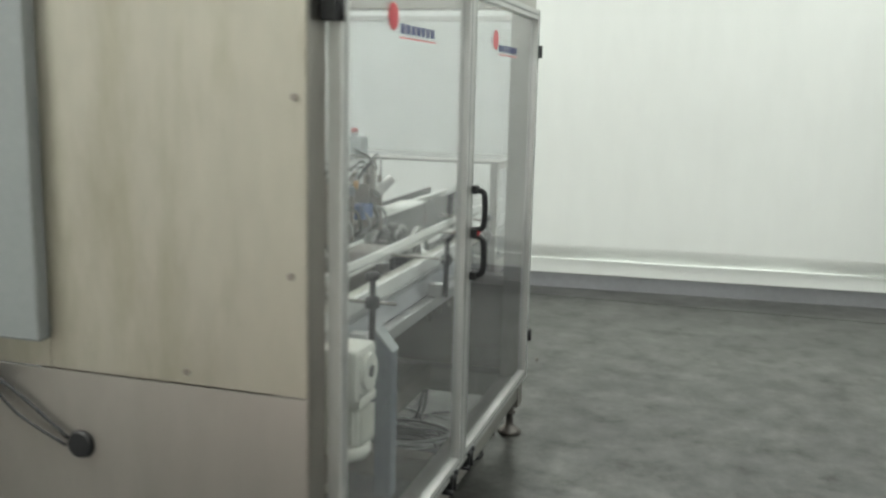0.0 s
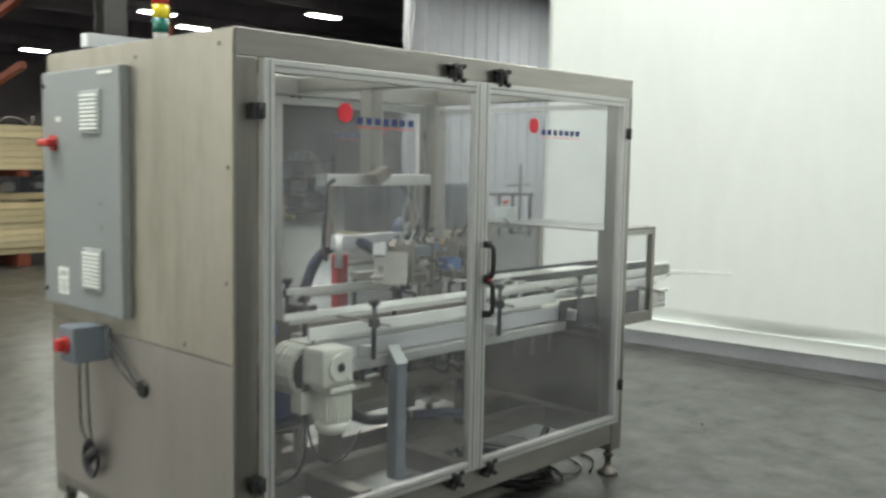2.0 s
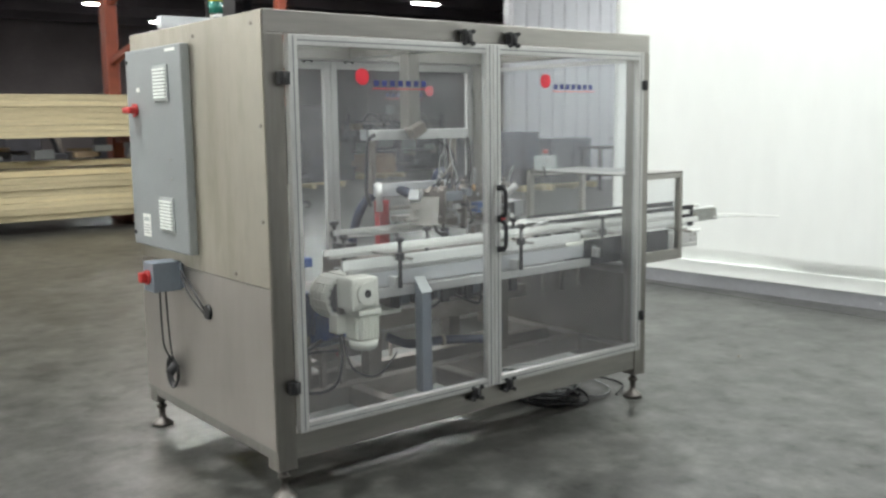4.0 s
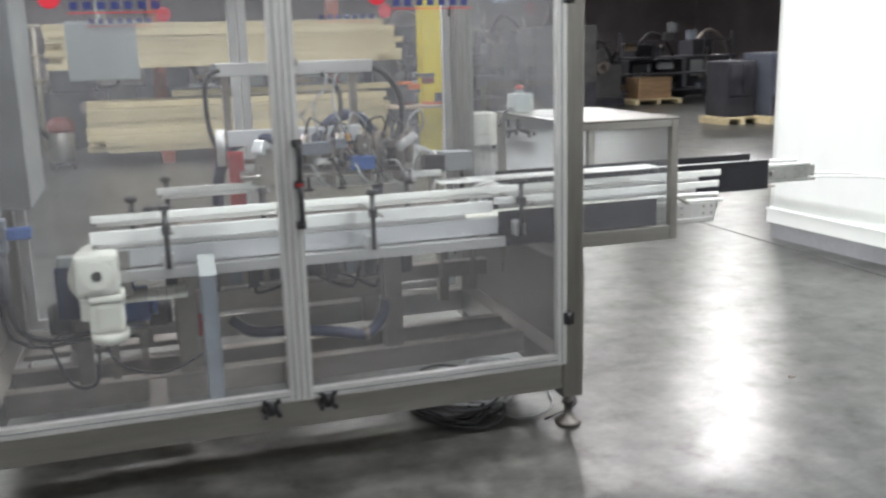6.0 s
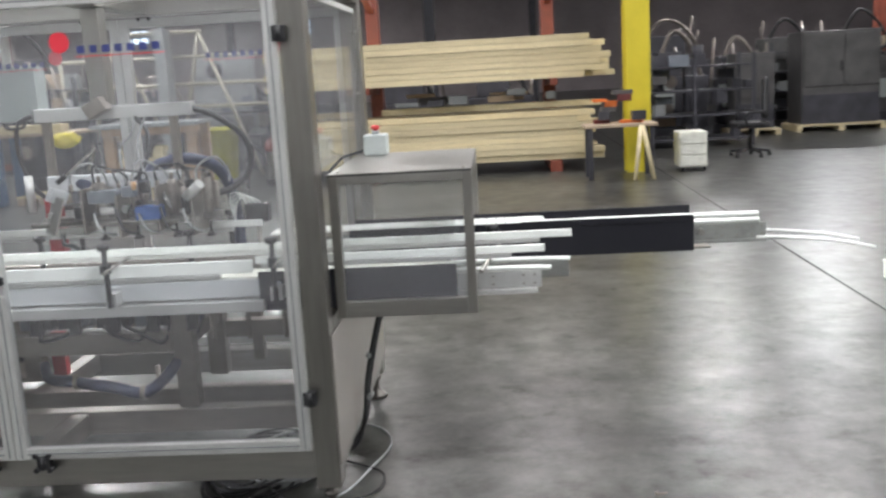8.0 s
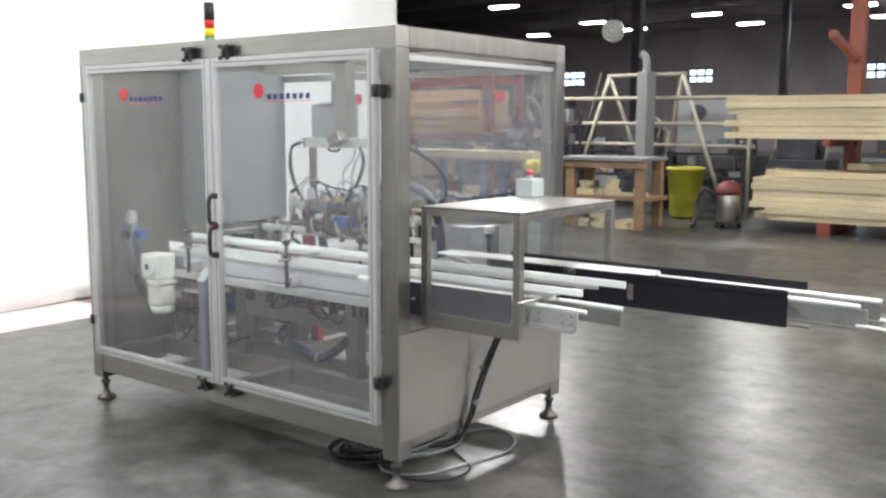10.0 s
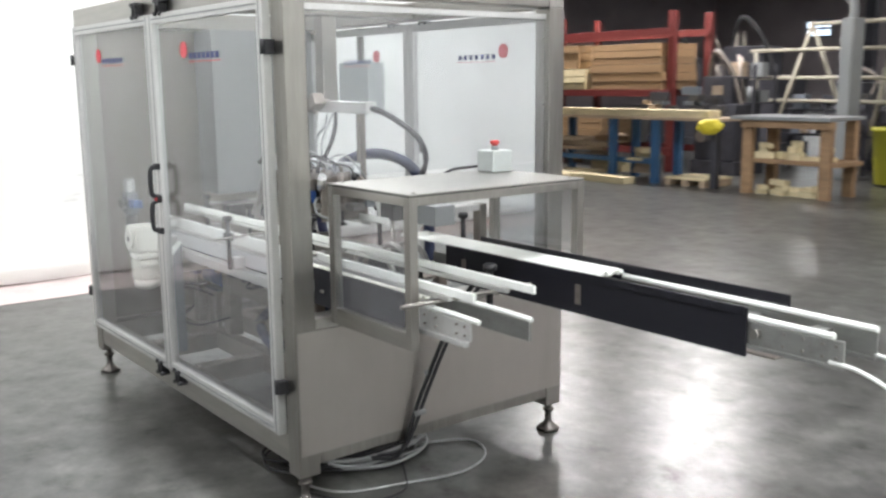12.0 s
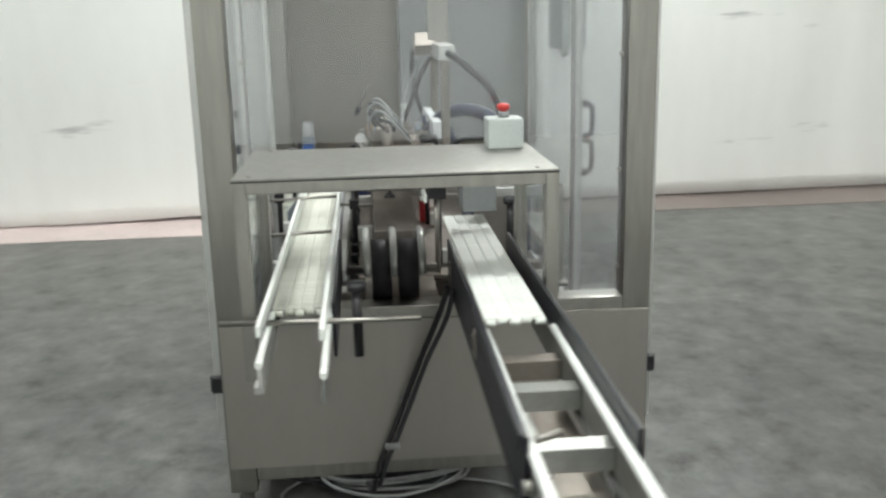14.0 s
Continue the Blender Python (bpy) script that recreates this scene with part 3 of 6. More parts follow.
warn = block("warning_label", -0.052, -0.0502, 1.10, 1.19, 1.02, 1.13, LABEL, lid, 0, "white label with a grey stripe and rows of unreadable print")
block("stripe", -0.0535, -0.0521, 1.115, 1.175, 1.095, 1.115, BOX_GREY, warn, 0)
for k in range(4):
    block("print_bar", -0.0535, -0.0521, 1.11, 1.18, 1.035 + 0.013 * k, 1.040 + 0.013 * k, GREY_CABLE, warn, 0)

switch = thing("safety_switch", "grey safety switch box with a red rotary knob", "switch box")
block("housing", -0.145, -0.0065, 0.865, 0.985, 0.785, 0.925, GREY_DARK, switch, 0.006)
block("bracket", -0.020, -0.0066, 0.84, 0.864, 0.80, 0.915, GREY_DARK, switch, 0.002)
b = bmesh.new()
cyl(b, (-0.1455, 0.925, 0.855), (-0.158, 0.925, 0.855), 0.034, 20)
box(b, -0.190, -0.158, 0.905, 0.945, 0.832, 0.880, 0.010)
part("knob", b, RED, switch, "red rotary knob")
hose("cord", [(-0.075, 0.905, 0.786), (-0.07, 0.907, 0.65), (-0.055, 0.925, 0.50), (-0.03, 0.955, 0.43)], 0.0045, RUBBER, switch)
hose("cord", [(-0.095, 0.925, 0.786), (-0.09, 0.935, 0.62), (-0.07, 0.965, 0.50), (-0.03, 0.97, 0.42)], 0.0045, RUBBER, switch)
b = bmesh.new()
for k in range(3):
    r = 0.045 + 0.008 * k
    sweep(b, [(-0.022 - 0.007 * k, 0.97 + r * math.cos(a), 0.37 + 1.25 * r * math.sin(a)) for a in [j * math.tau / 12 for j in range(13)]], 0.005, 6)
cyl(b, (-0.02, 0.955, 0.41), (-0.06, 0.95, 0.37), 0.022, 12)
part("plug_coil", b, RUBBER, switch, "coiled black cord with plug")
hose("cord", [(-0.02, 0.845, 0.88), (-0.02, 0.74, 0.82), (-0.018, 0.62, 0.735)], 0.005, RUBBER, switch)
hose("cord", [(-0.02, 0.845, 0.86), (-0.022, 0.76, 0.78), (-0.018, 0.625, 0.715)], 0.004, RUBBER, switch)
b = bmesh.new()
cyl(b, (-0.0065, 0.59, 0.72), (-0.020, 0.59, 0.72), 0.036, 22, 0.030)
part("grommet", b, BLACK_PLASTIC, switch, "round black rubber cable grommet")

# ---------------------------------------------------------------- hanging operator box and beacon
hmi = thing("operator_box", "pale grey operator box hung from a pole behind the machine", "control box")
block("enclosure", 0.385, 0.70, 1.415, 1.53, 1.45, 1.72, BOX_GREY, hmi, 0.006)
rod("pole", (0.545, 1.47, 1.72), (0.545, 1.47, 2.044), 0.022, STEEL, hmi)
block("arm", 0.14, 0.585, 1.30, 1.36, 2.04, 2.10, ALU_DULL, hmi, 0.004)
block("arm_foot", 0.16, 0.26, 1.29, 1.362, 2.0, 2.039, ALU_DULL, hmi, 0.004)
block("arm_link", 0.515, 0.575, 1.361, 1.50, 2.045, 2.095, ALU_DULL, hmi, 0.003)
b = bmesh.new()
sweep(b, [(0.49, 1.46, 1.452), (0.50, 1.46, 1.425), (0.545, 1.46, 1.415), (0.59, 1.46, 1.425), (0.60, 1.46, 1.452)], 0.008, 8)
part("grip", b, BLACK_PLASTIC, hmi)

beacon = thing("signal_beacon", "signal tower with green, yellow and red lenses on the machine top", "signal light")
bx, by = 0.18, 0.77
rod("base", (bx, by, 2.0), (bx, by, 2.03), 0.034, BLACK_PLASTIC, beacon)
rod("pole", (bx, by, 2.03), (bx, by, 2.06), 0.028, ALU, beacon)
GREEN_LENS = mat("green_lens", (0.02, 0.16, 0.12), 0.25, 0, 0.05)
YELLOW_LENS = mat("yellow_lens", (0.75, 0.60, 0.02), 0.25, 0, 0.05)
RED_LENS = mat("red_lens", (0.50, 0.02, 0.02), 0.25, 0, 0.05)
for nm, m_, z0, z1 in (("green_lens", GREEN_LENS, 2.06, 2.113), ("yellow_lens", YELLOW_LENS, 2.114, 2.165), ("red_lens", RED_LENS, 2.166, 2.215), ("cap", BLACK_PLASTIC, 2.216, 2.32)):
    rod(nm, (bx, by, z0), (bx, by, z1), 0.032, m_, beacon, seg=20)

# ---------------------------------------------------------------- conveyors


def slat_mesh(name, width, pitch, thick, material, teeth=False):
    """One chain slat: a moulded plate with three shallow grooves along the run and, if wanted, a tooth at each edge."""
    bm = bmesh.new()
    ys, zs = [], []
    n = 4
    w = width / n
    for k in range(n):
        for u, z in ((0.0, -0.004), (0.12, 0.0), (0.88, 0.0), (1.0, -0.004)):
            ys.append(-width / 2 + (k + u) * w)
            zs.append(z)
    g = pitch / 2 - 0.0012
    a = [bm.verts.new((-g, y, z)) for y, z in zip(ys, zs)]
    b = [bm.verts.new((g, y, z)) for y, z in zip(ys, zs)]
    la, lb = [bm.verts.new((s, y, -thick)) for s in (-g, g) for y in (ys[0], ys[-1])][:2], None
    lb = [bm.verts.new((g, y, -thick)) for y in (ys[0], ys[-1])]
    for i in range(len(ys) - 1):
        if (Vector(a[i].co) - Vector(a[i + 1].co)).length > 1e-6:
            bm.faces.new((a[i], a[i + 1], b[i + 1], b[i]))
    bm.faces.new((*a, la[1], la[0]))
    bm.faces.new((*b, lb[1], lb[0]))
    bm.faces.new((a[0], b[0], lb[0], la[0]))
    bm.faces.new((a[-1], b[-1], lb[1], la[1]))
    if teeth:
        for sy in (-1, 1):
            yc = sy * (width / 2 + 0.003)
            for xt in (-pitch / 4, pitch / 4):
                box(bm, xt - 0.0055, xt + 0.0055, yc - 0.003, yc + 0.003, -thick - 0.010, 0.001)
    bmesh.ops.remove_doubles(bm, verts=bm.verts, dist=1e-5)
    bmesh.ops.recalc_face_normals(bm, faces=bm.faces)
    me = bpy.data.meshes.new(name)
    bm.to_mesh(me)
    bm.free()
    me.materials.append(material)
    return me


def place(name, me, m, parent):
    ob = new(name, me)
    ob.parent = parent
    ob.matrix_basis = m
    return ob


BELT = mat("cream_chain_plastic", (0.70, 0.71, 0.64), 0.42, 0, 0.06, 20, fine=0.05, rand=0.05, dark=(0.4, 0.38, 0.32), dark_amount=0.3, dark_scale=6)
BELT_WHITE = mat("white_chain_plastic", (0.80, 0.82, 0.78), 0.4, 0, 0.04, 20, fine=0.04, rand=0.04)
PITCH = 0.038

near = thing("infeed_conveyor", "slat chain conveyor with aluminium side plates running through the machine", "conveyor")
NY, NZ = 0.290, 0.878
me = slat_mesh("slat", 0.136, PITCH, 0.007, BELT, True)
x = 0.505
while x < 2.73:
    place("slat", me, pose(x, NY, NZ), near)
    x += PITCH
CX, CZ, CR = 0.488, 0.773, 0.105
for k in range(1, 9):
    a = 90 + k * 20.7
    place("slat", me, pose(CX + CR * math.cos(radians(a)), NY, CZ + CR * math.sin(radians(a)), 0, 90 - a, 0), near)
for k in range(8):
    place("slat", me, pose(0.51 + PITCH * k, NY, CZ - CR, 180, 0, 0), near)
b = bmesh.new()
for y in (0.252, 0.318):
    cyl(b, (CX, y, CZ), (CX, y + 0.022, CZ), 0.076, 28)
part("sprocket", b, DARK_STUFF, near, "dark sprocket inside the chain turn")
rod("shaft", (CX, 0.17, CZ), (CX, 0.40, CZ), 0.014, STEEL, near)
block("front_side_plate", 0.50, 2.04, 0.206, 0.216, 0.805, 0.872, ALU_DULL, near, 0.002)
block("back_side_plate", 0.50, 2.79, 0.364, 0.374, 0.805, 0.872, ALU_DULL, near, 0.002)
block("bearing_plate", 0.43, 0.60, 0.196, 0.205, 0.70, 0.868, STEEL, near, 0.003)
block("lower_profile", 0.50, 2.06, 0.172, 0.214, 0.755, 0.797, ALU, near, 0.004, "aluminium profile under the side plate")
block("lower_profile", 0.50, 2.06, 0.366, 0.40, 0.755, 0.797, ALU, near, 0.004)
block("black_side_plate", 2.04, 2.770, 0.196, 0.205, 0.752, 0.928 - 0.03, BLACK_PLATE, near, 0.002, "black polymer side plate")
block("black_side_plate", 2.04, 2.770, 0.376, 0.385, 0.752, 0.90, BLACK_PLATE, near, 0.002, "black polymer side plate")
block("plate_fastener", 2.095, 2.125, 0.190, 0.1955, 0.80, 0.86, ALU_DULL, near, 0.002)
for y in (0.212, 0.362):
    block("end_plate", 2.70, 3.075 if y < 0.3 else 3.185, y, y + 0.010, 0.795, 0.858, ALU if y < 0.3 else RAIL_GREY, near, 0.002, "end plate with bolts")
    b = bmesh.new()
    xe = 3.11 if y < 0.3 else 3.19
    sweep(b, [(2.74, y + 0.008, 0.868), (3.0, y + 0.008, 0.868), (xe, y + 0.008, 0.864)], 0.009, 8, 2)
    part("wear_strip", b, WHITE_PLASTIC, near, "white plastic wear strip")
block("end_lower_profile", 2.72, 3.06, 0.20, 0.222, 0.775, 0.793, ALU, near, 0.002)
for xx in (2.84, 2.90, 3.01, 3.05):
    for zz in (0.812, 0.842):
        rod("bolt", (xx, 0.206, zz), (xx, 0.212, zz), 0.004, STEEL_DULL, near, seg=8)


def guide(x0, x1, y, z, parent, half=0.014):
    """A white plastic guide strip on a slim aluminium channel."""
    b = bmesh.new()
    box(b, x0, x1, y - 0.006, y + 0.006, z - half, z + half, 0.003)
    g = part("guide_rail", b, WHITE_PLASTIC, parent, "white plastic guide rail")
    part("guide_channel", box(bmesh.new(), x0 + 0.02, x1 - 0.12, y - 0.013, y + 0.004, z - half - 0.016, z - half - 0.0005, 0.002), ALU, g)
    return g


def bracket(x, y, z0, z1, to_y, rz, parent):
    """Guide holder: square post, black clamp with knob, and a cross rod with a lever end."""
    p = part("guide_post", cyl(bmesh.new(), (x, y, z0), (x, y, z1 - 0.02), 0.010, 12), BLACK_PLASTIC, parent, "black guide holder")
    b = bmesh.new()
    box(b, x - 0.016, x + 0.016, y - 0.018, y + 0.018, rz - 0.018, rz + 0.018, 0.004)
    part("clamp", b, BLACK_PLASTIC, p)
    b = bmesh.new()
    lathe(b, ((0.009, 0), (0.009, 0.02), (0.022, 0.026), (0.024, 0.04), (0.018, 0.046), (0.010, 0.047)), (x, y, z1 - 0.045), 10)
    part("knob", b, BLACK_PLASTIC, p)
    s = -1 if to_y > y else 1
    rod("cross_rod", (x, to_y, rz), (x + 0.02, y + s * 0.07, rz - 0.004), 0.006, STEEL, p, seg=10)
    part("foot", box(bmesh.new(), x - 0.022, x + 0.022, y + 0.010, y + 0.065, z0, z0 + 0.05, 0.003), ALU, p)
    return p


guide(0.47, 3.20, 0.372, 0.962, near)
guide(0.47, 2.02, 0.216, 0.918, near, 0.024)
guide(2.03, 3.09, 0.222, 0.938, near)
for x in (0.735, 1.50, 2.115):
    bracket(x, 0.138, 0.80, 1.035, 0.36, 0.945, near)
for x in (0.62, 1.12, 1.72):
    bracket(x, 0.43, 0.82, 1.03, 0.38, 0.955, near)
rod("cross_rod", (2.86, 0.10, 0.885), (2.94, 0.60, 0.905), 0.0075, STEEL, near)
p = part("guide_post", cyl(bmesh.new(), (2.90, 0.445, 0.80), (2.90, 0.445, 0.975), 0.012, 12), BLACK_PLASTIC, near, "black guide holder")
b = bmesh.new()
lathe(b, ((0.010, 0), (0.024, 0.006), (0.025, 0.022), (0.018, 0.028), (0.008, 0.029)), (2.90, 0.445, 0.965), 12)
part("clamp_knob", b, BLACK_PLASTIC, p)

motor = thing("gear_motor", "cream white painted worm gear motor hung on the conveyor drive shaft", "motor")
MX = 0.490
b = bmesh.new()
box(b, MX - 0.074, MX + 0.072, 0.058, 0.185, 0.742, 0.885, 0.016)
cyl(b, (MX, 0.045, 0.816), (MX, 0.060, 0.816), 0.050, 24)
gb = part("gearbox", b, WHITE_PAINT, motor)
rod("bore", (MX, 0.043, 0.816), (MX, 0.047, 0.816), 0.018, BLACK_PLASTIC, gb, "dark hollow bore")
for sx in (-1, 1):
    for sz in (-1, 1):
        rod("bolt", (MX + sx * 0.047, 0.053, 0.816 + sz * 0.050), (MX + sx * 0.047, 0.059, 0.816 + sz * 0.050), 0.007, WHITE_PAINT, gb, seg=8)
b = bmesh.new()
box(b, (MX + 0.028) - 0.066, (MX + 0.028) + 0.056, 0.060, 0.184, 0.715, 0.741, 0.008)
part("flange", b, WHITE_PAINT, motor)
mt = part("motor_body", box(bmesh.new(), (MX + 0.028) - 0.060, (MX + 0.028) + 0.050, 0.068, 0.178, 0.600, 0.7145, 0.022), WHITE_PAINT, motor)
for k in range(6):
    part("fin", box(bmesh.new(), (MX + 0.028) - 0.048 + 0.0165 * k, (MX + 0.028) - 0.044 + 0.0165 * k, 0.060, 0.0695, 0.608, 0.706, 0.0), WHITE_PAINT, mt)
    part("fin", box(bmesh.new(), (MX + 0.028) - 0.068, (MX + 0.028) - 0.0585, 0.084 + 0.0155 * k, 0.088 + 0.0155 * k, 0.608, 0.706, 0.0), WHITE_PAINT, mt)
b = bmesh.new()
lathe(b, ((0.040, 0.0), (0.058, 0.008), (0.066, 0.022), (0.066, 0.048)), ((MX + 0.028) - 0.005, 0.123, 0.552), 24)
part("fan_cowl", b, WHITE_PAINT, motor)
block("terminal_box", MX - 0.075, MX + 0.015, 0.1855, 0.255, 0.620, 0.705, WHITE_PAINT, motor, 0.006)
hose("cable", [(0.45, 0.22, 0.621), (0.46, 0.22, 0.50), (0.44, 0.26, 0.36), (0.34, 0.38, 0.33), (0.25, 0.6, 0.45)], 0.007, RUBBER, motor)
hose("cable", [(0.47, 0.23, 0.621), (0.52, 0.23, 0.44), (0.70, 0.29, 0.36), (0.9, 0.4, 0.42)], 0.005, RUBBER, motor)

far = thing("outfeed_conveyor", "white slat chain conveyor with long black side plates", "conveyor")
FY, FZ = 0.807, 0.950
me = slat_mesh("slat", 0.142, PITCH, 0.007, BELT_WHITE)
x = 1.985
while x < 3.10:
    place("slat", me, pose(x, FY, FZ), far)
    x += PITCH
for j in range(5):
    for conv, cy0, cw, cz, xe_, m_ in ((far, FY, 0.142, FZ, 3.112, BELT_WHITE), (near, NY, 0.136, NZ, 2.742, BELT)):
        yk = cy0 - cw / 2 + cw * (j + 0.5) / 5
        rod("chain_knuckle", (xe_ - 0.012 * (j % 2), yk - 0.011, cz - 0.009), (xe_ - 0.012 * (j % 2), yk + 0.011, cz - 0.009), 0.0085, m_, conv, seg=12)
block("black_side_plate", 2.30, 3.725, 0.722, 0.732, 0.800, 0.948, BLACK_PLATE, far, 0.003, "long black polymer side plate")
block("black_side_plate", 2.30, 3.745, 0.908, 0.918, 0.805, 0.962, BLACK_PLATE, far, 0.003, "long black polymer side plate")
block("black_flange", 3.02, 3.72, 0.715, 0.721, 0.925, 0.952, BLACK_PLATE, far, 0.002)
for xx in (2.42, 3.05):
    b = bmesh.new()
    box(b, xx - 0.013, xx + 0.013, 0.7165, 0.7215, 0.835, 0.905, 0.002)
    cyl(b, (xx, 0.713, 0.85), (xx, 0.717, 0.85), 0.006, 8)
    cyl(b, (xx, 0.713, 0.89), (xx, 0.717, 0.89), 0.006, 8)
    part("fastener_plate", b, STEEL_DULL, far)
for y, xe in ((0.735, 4.02), (0.893, 4.03)):
    block("side_rail", 2.2, xe, y, y + 0.010, 0.838, 0.905, RAIL_GREY, far, 0.002, "grey aluminium side rail with bolts")
    block("side_rail_foot", 3.2, xe, y - 0.008, y + 0.016, 0.826, 0.8375, RAIL_GREY, far, 0.002)
    b = bmesh.new()
    sweep(b, [(3.10, y + 0.004, 0.920), (3.6, y + 0.004, 0.918), (xe - 0.03 if y < 0.8 else xe, y + 0.004, 0.915)], 0.010, 8, 2)
    part("wear_strip", b, WHITE_PLASTIC, far, "white plastic wear strip")
    for xx in (3.84, 3.90, 3.96, 4.0):
        for zz in (0.855, 0.890):
            yo = y - 0.001 if y < 0.8 else y + 0.010
            rod("bolt", (xx, yo - 0.004, zz), (xx, yo + 0.005, zz), 0.005, STEEL, far, seg=8)
for xx, z0 in ((3.17, 0.84), (3.36, 0.85), (3.62, 0.85), (3.85, 0.85)):
    part("cross_spacer", box(bmesh.new(), xx, xx + 0.05, 0.7455, 0.8925, z0, z0 + 0.045, 0.003), RAIL_GREY if xx > 3.3 else STEEL_DULL, far)
block("return_bed", 3.2, 3.80, 0.76, 0.885, 0.800, 0.806, STEEL_DULL, far, 0.001)
block("return_chain", 3.3, 3.60, 0.775, 0.800, 0.8065, 0.814, WHITE_PLASTIC, far, 0.001)
b = bmesh.new()
cyl(b, (3.66, 0.74, 0.908), (3.66, 0.80, 0.925), 0.007, 10)
part("lever", b, STEEL, far)
rod("lever_knob", (3.755, 0.715, 0.875), (3.755, 0.735, 0.875), 0.014, STEEL, far)
for k, (yy, zz) in enumerate(((0.735, 0.842), (0.90, 0.842))):
    b = bmesh.new()
    pts = [(3.98, yy, zz), (4.06, yy - 0.01, zz), (4.18, yy - 0.085, zz), (4.28, yy - 0.18, zz), (4.34, yy - 0.30, zz)]
    sweep(b, pts, 0.006, 8, 4)
    part("flex_strip", b, WHITE_PLASTIC, far, "bent white plastic guide strip")

# ---------------------------------------------------------------- hood over the outfeed
TOP_PLATE = mat("scuffed_stainless_top", (0.37, 0.365, 0.345), 0.34, 0.95, 0.08, 3.0, (1, 1, 1), 0.04, 60, 0.08, rough_vary=0.055)
hood = thing("outfeed_guard", "stainless guard hood with clear sides over the conveyor outlet", "machine guard")
hx0, hx1, hy0, hy1, hz0, hz1 = L + 0.007, 2.842, 0.152, 0.962, 0.722, 1.246
block("top_plate", hx0, hx1, hy0, hy1, hz1 - 0.005, hz1, TOP_PLATE, hood, 0.001, "worn stainless top plate")
# black strip added to draw the dark gap below the plate edge
block("gasket", hx0 + 0.001, hx1 + 0.001, hy0 - 0.001, hy1 + 0.001, hz1 - 0.0088, hz1 - 0.0052, BLACK_PLASTIC, hood, 0.0, "dark strip added for the shaded gap under the top plate")
w = 0.034
for xx in (hx0, hx1 - w):
    for yy in (hy0, hy1 - w):
        block("leg", xx, xx + w, yy, yy + w, hz0 if yy < 0.5 else 0.80, hz1 - 0.0090, STEEL, hood, 0.003)
for yy in (hy0, hy1 - w):
    block("side_rail", hx0 + w, hx1 - w, yy + 0.001, yy + w - 0.001, hz1 - 0.005 - w, hz1 - 0.0090, STEEL_X, hood, 0.003)
block("end_rail", hx1 - w + 0.001, hx1 - 0.001, hy0 + w, hy1 - w, hz1 - 0.005 - w, hz1 - 0.0090, STEEL, hood, 0.003)
block("lower_rail", hx0 + w, hx1 - w, hy0 + 0.001, hy0 + w - 0.001, hz0, hz0 + 0.06, STEEL_X, hood, 0.003)
for yy, z0 in ((hy0 + 0.012, hz0 + 0.058), (hy1 - 0.018, 0.96)):
    s_ = part("side_pane", box(bmesh.new(), hx0 + w, hx1 - w, yy, yy + 0.004, z0, hz1 - w - 0.005), CLEAR, hood, "clear plastic side sheet")
    s_.visible_shadow = False
for xx, yy in ((hx0 + 0.03, hy0 + 0.05), (hx1 - 0.03, hy0 + 0.04), (hx1 - 0.03, hy1 - 0.05), (hx0 + 0.04, hy1 - 0.04)):
    rod("screw", (xx, yy, hz1), (xx, yy, hz1 + 0.004), 0.007, STEEL, hood, seg=10)

stop = thing("emergency_stop_box", "pale grey box with a red mushroom button standing on the guard", "emergency stop")
block("box", 2.372, 2.470, 0.832, 0.935, 1.2465, 1.333, BOX_GREY, stop, 0.006)
b = bmesh.new()
lathe(b, ((0.016, 0), (0.016, 0.014), (0.015, 0.016)), (2.42, 0.884, 1.333), 18)
part("collar", b, GREY_CABLE, stop)
b = bmesh.new()
lathe(b, ((0.011, 0.0), (0.012, 0.008), (0.019, 0.012), (0.020, 0.020), (0.015, 0.026), (0.005, 0.028)), (2.42, 0.884, 1.345), 20)
part("button", b, RED, stop, "red mushroom push button")
hose("cable", [(2.37, 0.86, 1.27), (2.34, 0.82, 1.262), (2.29, 0.76, 1.25), (2.24, 0.70, 1.20)], 0.006, RUBBER, stop)

# ---------------------------------------------------------------- inner frame and tooling
inner = thing("inner_frame", "dull stainless inner frame of square tubes carrying the conveyors", "frame")
for y0 in (0.42, 0.68):
    block("floor_beam", PW + 0.001, L - PW - 0.001, y0, y0 + 0.07, 0.205, 0.300, STEEL_DULL, inner, 0.004)
for x0, y1 in ((0.62, 0.42), (1.16, 0.42)):
    block("cross_beam", x0, x0 + 0.07, PW + 0.001, y1 - 0.001, 0.205, 0.295, STEEL_DULL, inner, 0.004)
for x0 in (0.30, 0.838):
    block("cross_beam", x0, x0 + 0.07, 0.751, D - PW - 0.001, 0.205, 0.295, STEEL_DULL, inner, 0.004)
block("table_beam", 0.835, 1.60, 0.44, 0.50, 0.535, 0.620, STEEL_DULL, inner, 0.004)
block("table_beam", 0.835, 1.60, 0.86, 0.92, 0.535, 0.620, STEEL_DULL, inner, 0.004)
block("long_beam", 1.69, 2.23, 0.86, 0.92, 0.47, 0.545, STEEL_DULL, inner, 0.004)
block("long_bar", 1.69, 2.23, 0.865, 0.905, 0.60, 0.635, STEEL_DULL, inner, 0.003)
for x0 in (0.75, 1.605):
    for y0 in (0.44, 0.86):
        block("table_leg", x0, x0 + 0.08, y0 - 0.005, y0 + 0.065, 0.301 if y0 < 0.6 else 0.30, 0.72, STEEL_DULL, inner, 0.004)
    block("table_cross", x0 + 0.01, x0 + 0.07, 0.506, 0.854, 0.55, 0.62, STEEL_DULL, inner, 0.004)
